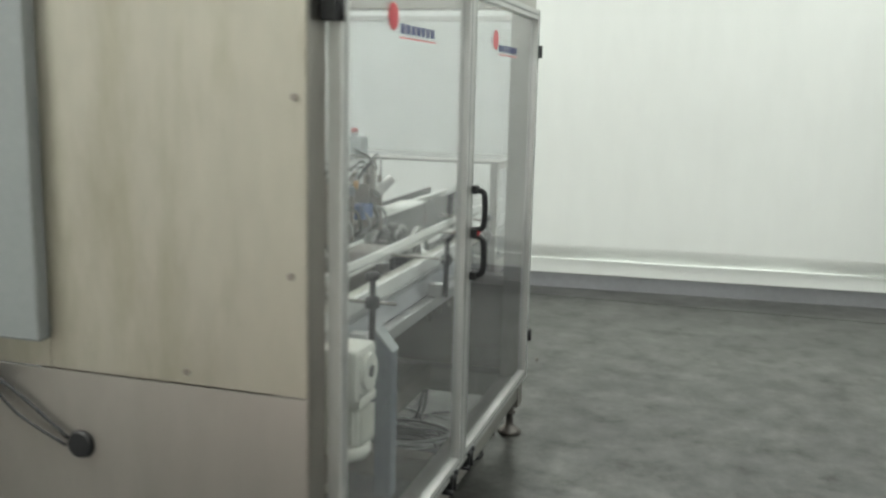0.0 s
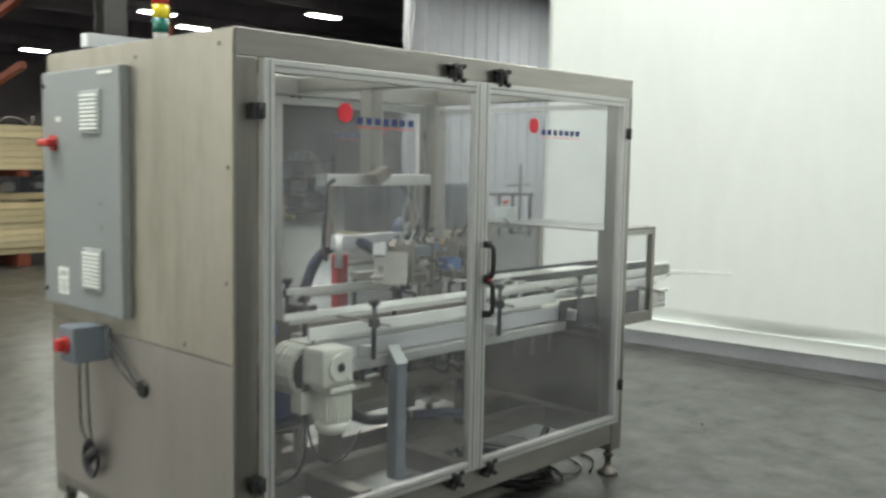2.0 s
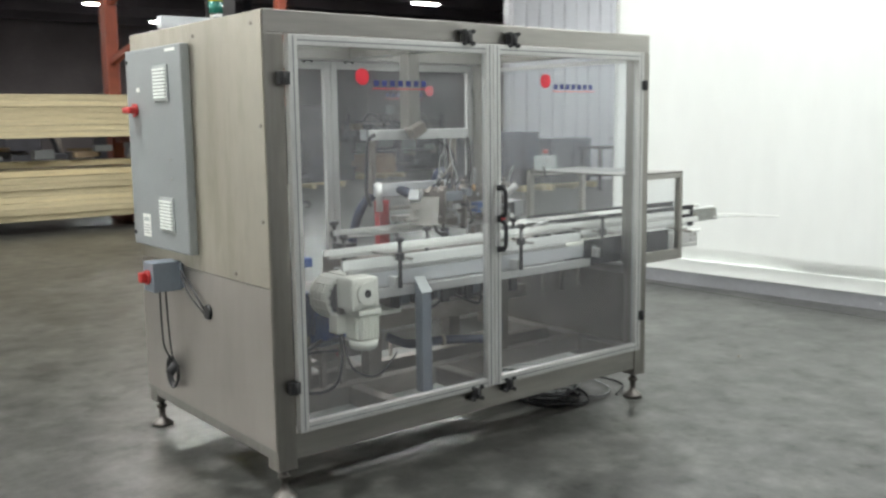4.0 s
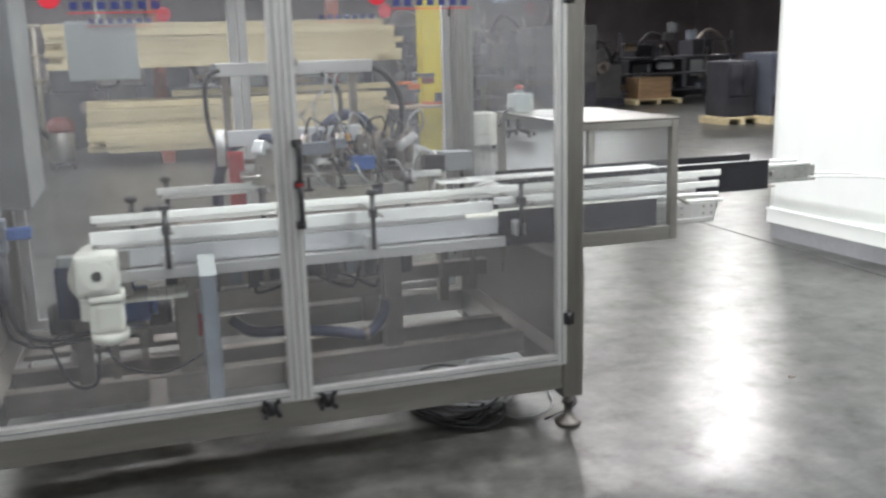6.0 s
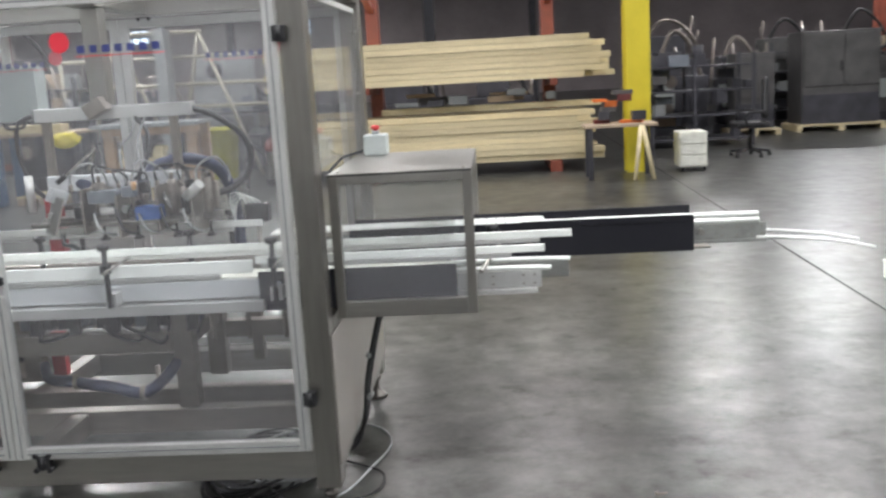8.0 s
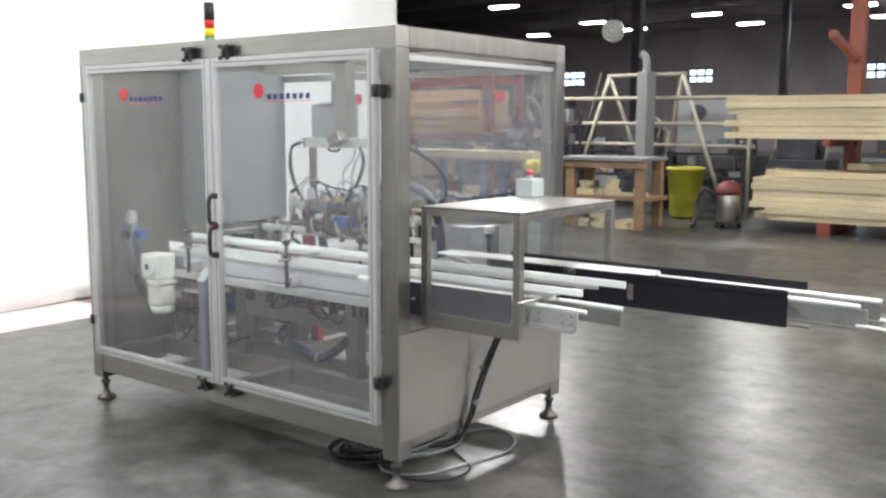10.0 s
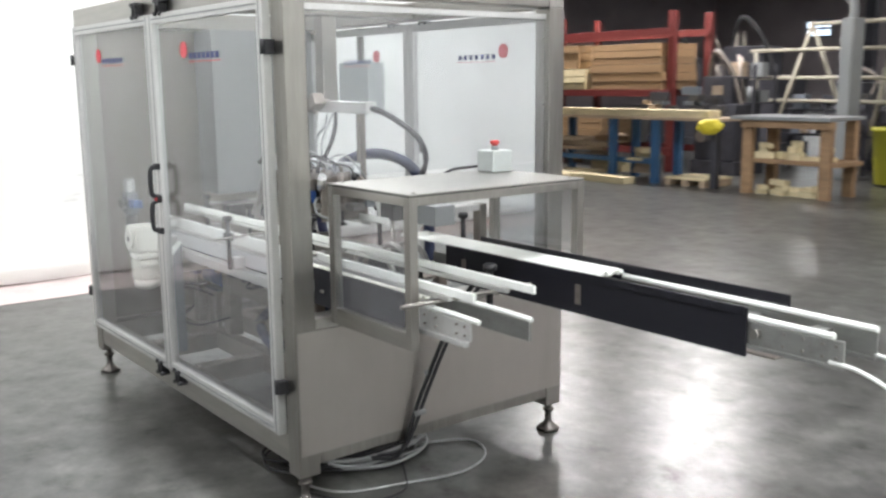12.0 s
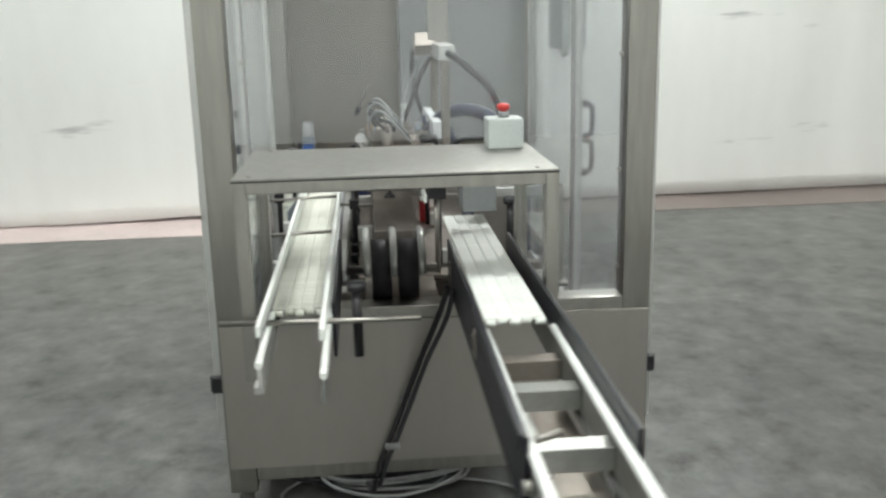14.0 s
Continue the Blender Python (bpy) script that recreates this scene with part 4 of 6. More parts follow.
block("bed_plate", 0.45, 1.95, 0.44, 0.93, 0.722, 0.735, STEEL_DULL, inner, 0.002)
b = bmesh.new()
vs = [b.verts.new((xx, yy, zz)) for xx in (0.838, 0.896) for yy, zz in ((0.112, 0.286), (0.168, 0.286), (0.168, 0.832), (0.112, 0.765))]
for q in ((0, 1, 2, 3), (7, 6, 5, 4), (0, 3, 7, 4), (1, 5, 6, 2), (0, 4, 5, 1), (2, 6, 7, 3)):
    b.faces.new([vs[i] for i in q])
bmesh.ops.bevel(b, geom=list(b.edges), offset=0.003, segments=2, affect="EDGES")
up = part("upright", b, GREY_DARK, inner, "dark grey painted upright with a slanted top")
# pale grey plate carries the bright reflection on the slanted top
part("cap", box(bmesh.new(), -0.031, 0.031, -0.046, 0.046, 0.0, 0.004, 0.001, pose(0.867, 0.140, 0.799, 50.1)), BOX_GREY, up, "pale cap, the slanted top's reflection put into its colour")
block("red_post", 0.840, 0.905, 0.935, 0.975, 0.2955, 0.50, RED_PAINT, inner, 0.003, "red painted post")
for k, (xx, yy) in enumerate(((1.30, 1.02),)):
    b = bmesh.new()
    lathe(b, ((0.045, 0.0), (0.045, 0.012), (0.012, 0.03), (0.012, 0.16), (0.022, 0.162), (0.022, 0.185), (0.012, 0.19), (0.012, 0.30)), (xx, yy, 0.002), 16)
    part("support_foot", b, STEEL_DULL, inner)
for k in range(7):
    x0 = 0.72 + 0.16 * k
    block("hanger", x0, x0 + 0.045, 0.405, 0.43, 0.63, 0.72, BLACK_PLASTIC, inner, 0.003)
for k in range(3):
    x0 = 1.82 + 0.14 * k
    rod("hanger_bolt", (x0, 0.30, 0.62), (x0, 0.30, 0.76), 0.010, STEEL_DULL, inner)

valves = thing("valve_bank", "dark valve bank and cable bundle below the bed plate", "pneumatic valves")
block("rail", 0.95, 1.62, 0.52, 0.56, 0.655, 0.70, STEEL_DULL, valves, 0.003)
block("rail_hanger", 1.0, 1.03, 0.53, 0.55, 0.7005, 0.7215, STEEL_DULL, valves, 0.002)
block("rail_hanger", 1.5, 1.53, 0.53, 0.55, 0.7005, 0.7215, STEEL_DULL, valves, 0.002)
for k in range(8):
    x0 = 0.97 + 0.08 * k
    block("valve", x0, x0 + 0.055, 0.46, 0.519, 0.64, 0.70, BLACK_PLASTIC if k % 3 else GREY_DARK, valves, 0.004)
    if k in (1, 4, 5):
        hose("tube", [(x0 + 0.03, 0.46, 0.65), (x0 + 0.02 * k, 0.42, 0.60 + 0.006 * k), (x0 + 0.10 + 0.02 * k, 0.43, 0.63 - 0.01 * k), (x0 + 0.22, 0.47, 0.66)], 0.007, RUBBER, valves, seg=6)
tank = thing("air_reservoir", "dark horizontal air tank on the back of the inner frame", "air tank")
b = bmesh.new()
cyl(b, (0.24, 1.02, 0.42), (0.72, 1.02, 0.42), 0.075, 24)
for xx, r_ in ((0.24, 0.066), (0.72, 0.066)):
    cyl(b, (xx - 0.02, 1.02, 0.42), (xx + 0.02, 1.02, 0.42), r_, 20)
part("shell", b, DARK_STUFF, tank)
for xx in (0.30, 0.60):
    block("saddle", xx, xx + 0.05, 0.95, 1.09, 0.286, 0.35, STEEL_DULL, tank, 0.003)
block("saddle_rail", 0.10, 0.78, 0.96, 1.08, 0.262, 0.2855, STEEL_DULL, tank, 0.003)
reg = thing("air_regulator", "dark compressed-air regulator column with a pale knob", "air regulator")
block("body", 0.125, 0.205, 0.150, 0.215, 0.90, 1.02, GREY_DARK, reg, 0.008)
b = bmesh.new()
lathe(b, ((0.012, 0.0), (0.026, 0.012), (0.032, 0.05), (0.032, 0.178)), (0.165, 0.183, 0.72), 18)
part("bowl", b, DARK_STUFF, reg, "dark filter bowl")
b = bmesh.new()
lathe(b, ((0.026, 0.0), (0.030, 0.01), (0.030, 0.06), (0.024, 0.075)), (0.165, 0.183, 1.0205), 18)
part("knob", b, GREY_CABLE, reg, "pale adjusting knob")
block("blue_block", 0.205, 0.285, 0.158, 0.208, 0.945, 0.985, BLUE, reg, 0.006, "blue manifold block")
rod("gauge", (0.165, 0.125, 0.96), (0.165, 0.150, 0.96), 0.026, BLACK_PLASTIC, reg)
block("bracket", 0.089, 0.1245, 0.16, 0.205, 0.95, 0.975, STEEL_DULL, reg, 0.002)
hose("air_hose", [(0.18, 0.19, 0.73), (0.20, 0.24, 0.60), (0.28, 0.32, 0.53), (0.42, 0.42, 0.515), (0.50, 0.47, 0.53)], 0.011, RUBBER, reg)
hose("air_hose", [(0.15, 0.19, 0.73), (0.17, 0.24, 0.58), (0.26, 0.34, 0.50), (0.44, 0.43, 0.49), (0.62, 0.48, 0.46)], 0.008, RUBBER, reg)
blue_motor = thing("pump_motor", "small dark blue electric motor on the inner frame", "motor")
b = bmesh.new()
cyl(b, (0.46, 0.52, 0.585), (0.65, 0.52, 0.585), 0.072, 24)
cyl(b, (0.65, 0.52, 0.585), (0.68, 0.52, 0.585), 0.050, 20)
part("body", b, BLUE, blue_motor)
block("terminal_box", 0.50, 0.60, 0.48, 0.56, 0.6565, 0.70, BLUE, blue_motor, 0.005)
block("foot", 0.48, 0.63, 0.46, 0.58, 0.4995, 0.513, GREY_DARK, blue_motor, 0.003)
block("bracket", 0.47, 0.64, 0.44, 0.6, 0.485, 0.499, STEEL_DULL, blue_motor, 0.002)
for xx in (0.49, 0.60):
    block("bracket_leg", xx, xx + 0.03, 0.45, 0.48, 0.301, 0.485, STEEL_DULL, blue_motor, 0.002)

drive_box = thing("drive_controller", "dark blue drive box with a pale cap on a steel post", "drive unit")
NAVY = mat("navy_painted_steel", (0.018, 0.028, 0.085), 0.45, 0, 0.12, 10)
block("body", 0.315, 0.445, 0.425, 0.495, 0.570, 0.775, NAVY, drive_box, 0.010)
block("cap", 0.330, 0.395, 0.432, 0.488, 0.7755, 0.815, BOX_GREY, drive_box, 0.006, "pale grey cap")
block("post", 0.365, 0.425, 0.435, 0.480, 0.3005, 0.5695, STEEL_DULL, drive_box, 0.004)
hoses = thing("vacuum_hose", "thick dark blue corrugated vacuum hose looped under the bed", "hose")
b = bmesh.new()
sweep(b, [(0.98, 0.60, 0.45), (1.05, 0.50, 0.42), (1.20, 0.42, 0.43), (1.38, 0.36, 0.42), (1.50, 0.35, 0.40), (1.58, 0.40, 0.45), (1.64, 0.50, 0.55), (1.70, 0.56, 0.70)], 0.024, 10, 6)
part("tube", b, BLUE_HOSE, hoses)
for cx_, cy_, cz_ in ((1.20, 0.42, 0.43), (1.50, 0.35, 0.40)):
    rod("band", (cx_ - 0.01, cy_, cz_), (cx_ + 0.01, cy_, cz_), 0.029, STEEL_DULL, hoses)
hoses2 = thing("vacuum_hose", "thick dark blue vacuum hose arching over the pick head", "hose")
b = bmesh.new()
sweep(b, [(1.00, 0.93, 0.74), (0.98, 0.90, 0.95), (1.03, 0.84, 1.14), (1.16, 0.76, 1.20), (1.28, 0.68, 1.14), (1.34, 0.62, 1.08)], 0.026, 10, 6)
part("tube", b, BLUE_HOSE, hoses2)
hoses3 = thing("vacuum_hose", "dark blue vacuum hose bending down behind the pick head", "hose")
b = bmesh.new()
sweep(b, [(1.38, 0.72, 1.16), (1.48, 0.80, 1.25), (1.60, 0.90, 1.27), (1.70, 1.00, 1.20), (1.74, 1.05, 1.02), (1.74, 1.06, 0.76)], 0.026, 10, 6)
part("tube", b, BLUE_HOSE, hoses3)

gantry = thing("gripper_gantry", "aluminium gantry column and cross bar holding the pick head", "gantry")
block("roof_beam", 1.235, 1.340, PW + 0.001, D - PW - 0.001, 1.918, 1.99, STEEL, gantry, 0.004)
block("column", 1.255, 1.330, 0.745, 0.825, 1.5175, 1.9175, STEEL, gantry, 0.004)
b = bmesh.new()
box(b, -0.045, 0.045, -0.04, 0.05, -0.03, 0.03, 0.006, pose(1.287, 0.730, 1.512, 0, -28, 0))
part("clamp", b, STEEL_DULL, gantry, "dark clamp block")
block("cross_bar", 1.000, 1.672, 0.758, 0.818, 1.463, 1.517, ALU, gantry, 0.004)
block("bar_cap", 0.988, 0.9995, 0.756, 0.820, 1.461, 1.519, GREY_PAINT, gantry, 0.002)
block("drop_leg", 1.02, 1.052, 0.77, 0.802, 1.18, 1.4625, STEEL_DULL, gantry, 0.003)
block("drop_leg", 1.57, 1.602, 0.77, 0.802, 1.10, 1.4625, STEEL_DULL, gantry, 0.003)
block("back_bar", 1.03, 1.60, 0.735, 0.769, 1.17, 1.235, ALU_DULL, gantry, 0.003)
rod("air_cylinder", (0.99, 0.66, 1.10), (0.99, 0.66, 1.25), 0.018, ALU, gantry)
for pts, r_ in (([(1.01, 0.72, 1.49), (0.955, 0.70, 1.46), (0.945, 0.70, 1.34), (0.965, 0.74, 1.20), (1.02, 0.78, 1.12)], 0.010),
                ([(1.66, 0.79, 1.49), (1.74, 0.84, 1.455), (1.83, 0.93, 1.36), (1.855, 0.96, 1.25), (1.80, 0.93, 1.15), (1.68, 0.84, 1.11), (1.56, 0.72, 1.12)], 0.014),
                ([(1.44, 0.74, 1.465), (1.50, 0.70, 1.40), (1.50, 0.66, 1.30), (1.45, 0.62, 1.20)], 0.010)):
    hose("cable_hose", pts, r_, COOL_RUBBER, gantry, "dark ribbed cable hose")

head = thing("vacuum_gripper", "stainless vacuum gripper with cylinders, suction cups and many hoses", "pick head")
block("base_bar", 1.06, 1.80, 0.60, 0.66, 1.045, 1.075, STEEL_X, head, 0.003)
rod("rail", (1.05, 0.52, 1.06), (1.74, 0.52, 1.06), 0.011, STEEL, head)
rod("rail", (1.05, 0.76, 1.10), (1.78, 0.76, 1.10), 0.011, STEEL, head)
b = bmesh.new()
box(b, -0.004, 0.004, -0.075, 0.075, -0.075, 0.075, 0.002, pose(1.16, 0.50, 1.10, 0, 18, 40))
part("guard_plate", b, STEEL, head, "tilted stainless guard plate")
b = bmesh.new()
box(b, -0.035, 0.035, -0.03, 0.03, -0.03, 0.03, 0.008, pose(1.15, 0.56, 1.17, 0, 25, 40))
part("guard_cover", b, ALU_DULL, head)
for k, xx in enumerate((1.28, 1.42, 1.58, 1.72)):
    block("plate", xx, xx + 0.010, 0.48, 0.72, 1.00 if k % 2 else 1.02, 1.20 - 0.03 * (k % 2), STEEL_DULL, head, 0.002)
    b = bmesh.new()
    cyl(b, (xx + 0.05, 0.56, 1.08), (xx + 0.05, 0.56, 1.22), 0.020, 14)
    cyl(b, (xx + 0.05, 0.56, 1.22), (xx + 0.05, 0.56, 1.245), 0.008, 10)
    cyl(b, (xx + 0.05, 0.66, 1.08), (xx + 0.05, 0.66, 1.19), 0.018, 14)
    part("cylinder", b, STEEL_DULL, head)
    b = bmesh.new()
    cyl(b, (xx + 0.05, 0.56, 1.00), (xx + 0.05, 0.56, 1.045), 0.006, 8)
    cyl(b, (xx + 0.05, 0.56, 0.985), (xx + 0.05, 0.56, 1.00), 0.022, 12, 0.010)
    part("suction_cup", b, RUBBER, head, "black suction cup")
block("manifold", 1.30, 1.42, 0.50, 0.56, 1.14, 1.19, GREY_DARK, head, 0.004)
block("valve", 1.50, 1.60, 0.47, 0.53, 1.07, 1.125, BLUE, head, 0.004, "blue valve block")
block("valve", 1.44, 1.49, 0.50, 0.55, 1.16, 1.20, GREY_DARK, head, 0.004)
rh = random.Random(17)
for k in range(16):
    c_ = Vector((rh.uniform(1.18, 1.74), rh.uniform(0.46, 0.74), rh.uniform(1.08, 1.20)))
    d_ = Vector((rh.uniform(-1, 1), rh.uniform(-0.5, 0.5), rh.uniform(-0.2, 0.9))).normalized() * rh.uniform(0.03, 0.06)
    if k % 3:
        rod("actuator", c_ - d_, c_ + d_, rh.uniform(0.010, 0.020), (STEEL_DULL, BLACK_PLASTIC, STEEL)[k % 3 - 1] if k % 2 else ALU, head, seg=12)
    else:
        w_ = rh.uniform(0.018, 0.035)
        part("mount_block", box(bmesh.new(), -w_, w_, -w_ * 0.7, w_ * 0.7, -w_ * 0.8, w_ * 0.8, 0.003, Matrix.Translation(c_) @ Matrix.Rotation(rh.uniform(-0.6, 0.6), 4, "Y")), (GREY_DARK, STEEL_DULL, BLACK_PLASTIC)[k // 3 % 3], head)
block("red_bracket", 1.02, 1.085, 0.705, 0.75, 0.736, 1.15, RED_PAINT, head, 0.004, "red painted bracket")
for k in range(7):
    xx = 1.24 + 0.085 * k
    rod("fitting", (xx, 0.50 + 0.03 * (k % 3), 1.19), (xx, 0.50 + 0.03 * (k % 3), 1.22), 0.010, COPPER if k == 3 else STEEL_DULL, head, seg=8)
    hose("air_tube", [(xx, 0.50 + 0.03 * (k % 3), 1.21), (xx + 0.01, 0.50, 1.27 + 0.015 * (k % 2)), (xx + 0.07 - 0.03 * (k % 2), 0.54, 1.30 - 0.02 * (k % 3)), (xx + 0.10, 0.60, 1.24), (xx + 0.09, 0.64, 1.19)], 0.005,
         (GREY_CABLE, RUBBER, COOL_RUBBER)[k % 3], head, seg=6)
hose("air_tube", [(1.40, 0.66, 1.19), (1.39, 0.66, 1.34), (1.44, 0.68, 1.40), (1.45, 0.69, 1.462)], 0.005, GREY_CABLE, head, seg=6)
hose("air_tube", [(1.52, 0.62, 1.19), (1.47, 0.64, 1.32), (1.48, 0.68, 1.42), (1.50, 0.69, 1.462)], 0.005, GREY_CABLE, head, seg=6)
for k in range(5):
    a0 = 1.30 + 0.09 * k
    hose("air_tube", [(a0, 0.60, 1.08), (a0 + 0.03, 0.48, 1.10 + 0.02 * (k % 2)), (a0 + 0.06, 0.46, 1.04), (a0 + 0.09, 0.52, 1.01)], 0.006, RUBBER if k % 2 else GREY_CABLE, head, seg=6)
for k in range(6):
    a = 1.12 + 0.11 * k
    block("lug", a, a + 0.03, 0.52, 0.56, 1.076, 1.11 + 0.02 * (k % 3), BLACK_PLASTIC if k % 2 else STEEL, head, 0.003)
rod("probe", (1.24, 0.46, 1.26), (1.36, 0.50, 1.36), 0.004, STEEL, head, seg=8)
rod("probe_tip", (1.21, 0.45, 1.235), (1.245, 0.462, 1.264), 0.011, BLACK_PLASTIC, head, seg=8)
hose("hanging_hook", [(1.20, 0.47, 1.03), (1.21, 0.45, 0.99), (1.25, 0.44, 0.985), (1.27, 0.45, 0.96)], 0.009, BLACK_PLASTIC, head, seg=6)

lane = thing("product_lane", "middle product lane with white guide rails and black holders", "conveyor lane")
block("lane_bed", 0.64, 1.95, 0.50, 0.66, 0.735, 0.90, STEEL_DULL, lane, 0.003)
guide(0.72, 1.95, 0.68, 1.008, lane)
for x in (0.76, 1.15, 1.80):
    bracket(x, 0.735, 0.74, 1.06, 0.69, 0.995, lane)
block("drive_block", 0.66, 0.74, 0.50, 0.60, 0.901, 0.975, BLACK_PLASTIC, lane, 0.005)
for k, yy in enumerate((0.470, 0.555, 0.645)):
    b = bmesh.new()
    sweep(b, [(2.16 - 0.128 * math.cos(radians(20 + 22 * j)), yy, 0.82 + 0.128 * math.sin(radians(20 + 22 * j))) for j in range(8)], 0.0125, 8, 2)
    part("curved_strip", b, RAIL_GREY, lane, "grey curved guide strip")
for k, yy in enumerate((0.485, 0.572)):
    b = bmesh.new()
    cyl(b, (2.16, yy, 0.82), (2.16, yy + 0.062, 0.82), 0.100, 24)
    part("black_drum", b, RUBBER, lane, "black guide drum")
    block("black_drum_chute", 2.10, 2.22, yy + 0.004, yy + 0.058, 0.7355, 0.82, BLACK_PLASTIC, lane, 0.003)
rod("drum_shaft", (2.16, 0.40, 0.82), (2.16, 0.70, 0.82), 0.014, STEEL, lane)
block("lane_support", 1.955, 2.26, 0.46, 0.70, 0.7205, 0.735, STEEL_DULL, lane, 0.002)

sensor = thing("sensor_box", "small black sensor box with loose wires on the lane", "sensor")
block("box", 1.875, 1.975, 0.69, 0.75, 1.01, 1.085, BLACK_PLASTIC, sensor, 0.004)
rod("stem", (1.925, 0.72, 0.74), (1.925, 0.72, 1.012), 0.010, STEEL, sensor)
for k in range(4):
    hose("wire", [(1.88 + 0.02 * k, 0.72, 1.085), (1.87 + 0.012 * k, 0.71, 1.11), (1.85 - 0.01 * k, 0.70, 1.10 + 0.01 * k), (1.83, 0.72, 1.05 - 0.02 * k)], 0.003, WHITE_PLASTIC, sensor, seg=6)
scan = thing("scanner_unit", "grey sensor block on an aluminium arm above the outfeed chain", "sensor")
block("block", 2.00, 2.14, 0.79, 0.90, 0.995, 1.082, GREY_PAINT, scan, 0.004)
block("arm", 2.02, 2.07, 0.9005, 1.10, 1.03, 1.06, ALU, scan, 0.003)
block("mount", 2.02, 2.07, 1.1005, 1.14, 0.74, 1.06, STEEL, scan, 0.003)
block("mount_foot", 1.95, 2.13, 1.05, 1.145, 0.725, 0.7395, STEEL, scan, 0.003)
rod("holder", (2.14, 0.945, 0.86), (2.14, 0.945, 1.02), 0.011, BLACK_PLASTIC, scan)
b = bmesh.new()
lathe(b, ((0.010, 0), (0.022, 0.005), (0.024, 0.022), (0.016, 0.03)), (2.14, 0.945, 1.015), 12)
part("holder_knob", b, BLACK_PLASTIC, scan)
for x0, z0, z1 in ((2.0, 0.30, 0.7249), (1.70, 0.30, 0.725)):
    block("stand", x0 + 0.05, x0 + 0.10, 1.07, 1.12, 0.296, z1, STEEL_DULL, scan, 0.003)

# cables on the floor below the outfeed end
coil = thing("cable_coil", "coils of black and grey cable on the floor under the machine", "cable")
rng = random.Random(4)
for k in range(16):
    cx_, cy_ = 1.90 + rng.uniform(-0.06, 0.06) + (0.14 if k % 3 == 2 else 0), 0.44 + rng.uniform(-0.07, 0.07) + (0.10 if k % 3 == 2 else 0)
    rx, ry = 0.17 + rng.uniform(-0.05, 0.03), 0.27 + rng.uniform(-0.07, 0.05)
    zz = 0.008 + 0.0032 * k
    ph = rng.uniform(0, 6.28)
    pts = [(cx_ + rx * math.cos(ph + a), cy_ + ry * math.sin(ph + a), zz + 0.006 * math.sin(3 * a + k)) for a in [j * math.tau / 14 for j in range(15)]]
    hose("cable_loop", pts, 0.0065, (RUBBER, RUBBER, GREY_CABLE)[k % 3], coil, seg=6)
hose("grey_lead", [(2.05, 0.70, 0.01), (2.16, 0.95, 0.008), (2.34, 0.90, 0.007), (2.42, 0.70, 0.007), (2.36, 0.45, 0.007), (2.28, 0.22, 0.007), (2.12, 0.14, 0.01), (2.0, 0.25, 0.02)], 0.005, GREY_CABLE, coil, "pale grey cable lead", 6)
hose("black_lead", [(2.10, 0.60, 0.02), (2.30, 0.50, 0.008), (2.42, 0.40, 0.007), (2.40, 0.22, 0.007), (2.2, 0.1, 0.01)], 0.005, RUBBER, coil, "", 6)
drop = thing("cable_drop", "two black cables tied together hanging from the guard to the floor", "cable")
hose("cable", [(2.54, 0.70, 0.86), (2.47, 0.68, 0.76), (2.41, 0.62, 0.59), (2.36, 0.54, 0.36), (2.35, 0.485, 0.22), (2.30, 0.46, 0.10), (2.15, 0.44, 0.05)], 0.009, RUBBER, drop)
hose("cable", [(2.56, 0.715, 0.86), (2.485, 0.70, 0.75), (2.42, 0.64, 0.59), (2.37, 0.56, 0.36), (2.355, 0.505, 0.22), (2.30, 0.48, 0.12), (2.16, 0.46, 0.06)], 0.008, COOL_RUBBER, drop)
for yy, zz in ((0.58, 0.45), (0.525, 0.29)):
    rod("cable_tie", (2.368, yy - 0.02, zz), (2.375, yy + 0.025, zz + 0.004), 0.012, GREY_CABLE, drop, seg=8)
plug = thing("power_plug", "cream cable connector with red cap lying on the floor", "plug")
b = bmesh.new()
box(b, 1.38, 1.50, 0.55, 0.61, 0.001, 0.035, 0.008)
part("body", b, WHITE_PAINT, plug)
rod("cap", (1.50, 0.575, 0.016), (1.53, 0.575, 0.016), 0.013, RED, plug)
hose("lead", [(1.38, 0.58, 0.015), (1.33, 0.60, 0.008), (1.45, 0.70, 0.008), (1.7, 0.66, 0.008), (1.9, 0.5, 0.02)], 0.005, GREY_CABLE, plug, "", 6)

bolt = thing("stray_bolt", "small dark bolt lying on the concrete floor", "bolt", group="floor litter")
b = bmesh.new()
cyl(b, (3.47, 0.15, 0.005), (3.505, 0.157, 0.005), 0.004, 8)
cyl(b, (3.462, 0.148, 0.008), (3.47, 0.15, 0.008), 0.007, 6)
part("shank", b, STEEL_DULL, bolt)

# ---------------------------------------------------------------- the warehouse behind
LAMPS = ((-17.2, 29.7), (-17.2, 37.2), (-17.1, 41.4), (-11.6, 37.2), (-11.4, 42.0), (-5.4, 37.7), (-5.5, 42.5), (-22.7, 41.2), (-6.2, 14.4),
         (-3.9, 22.4), (11.7, 12.5), (7.8, 17.8), (14.4, 25.9), (11.7, 35.2), (16.5, 40.4), (17.0, 28.0), (22.6, 28.0), (18.2, 22.0))
b = bmesh.new()
box(b, -0.62, 0.62, -0.20, 0.20, 0.03, 0.10, 0.01)
hb = thing("high_bay_light", "long white high-bay fluorescent light hung from the roof", "ceiling light", "high-bay lights")
part("housing", b, WHITE_PAINT, hb)
b = bmesh.new()
for yy in (-0.12, 0.0, 0.12):
    box(b, -0.58, 0.58, yy - 0.03, yy + 0.03, 0.0, 0.028)
part("tube", b, GLOW, hb, "glowing tubes")
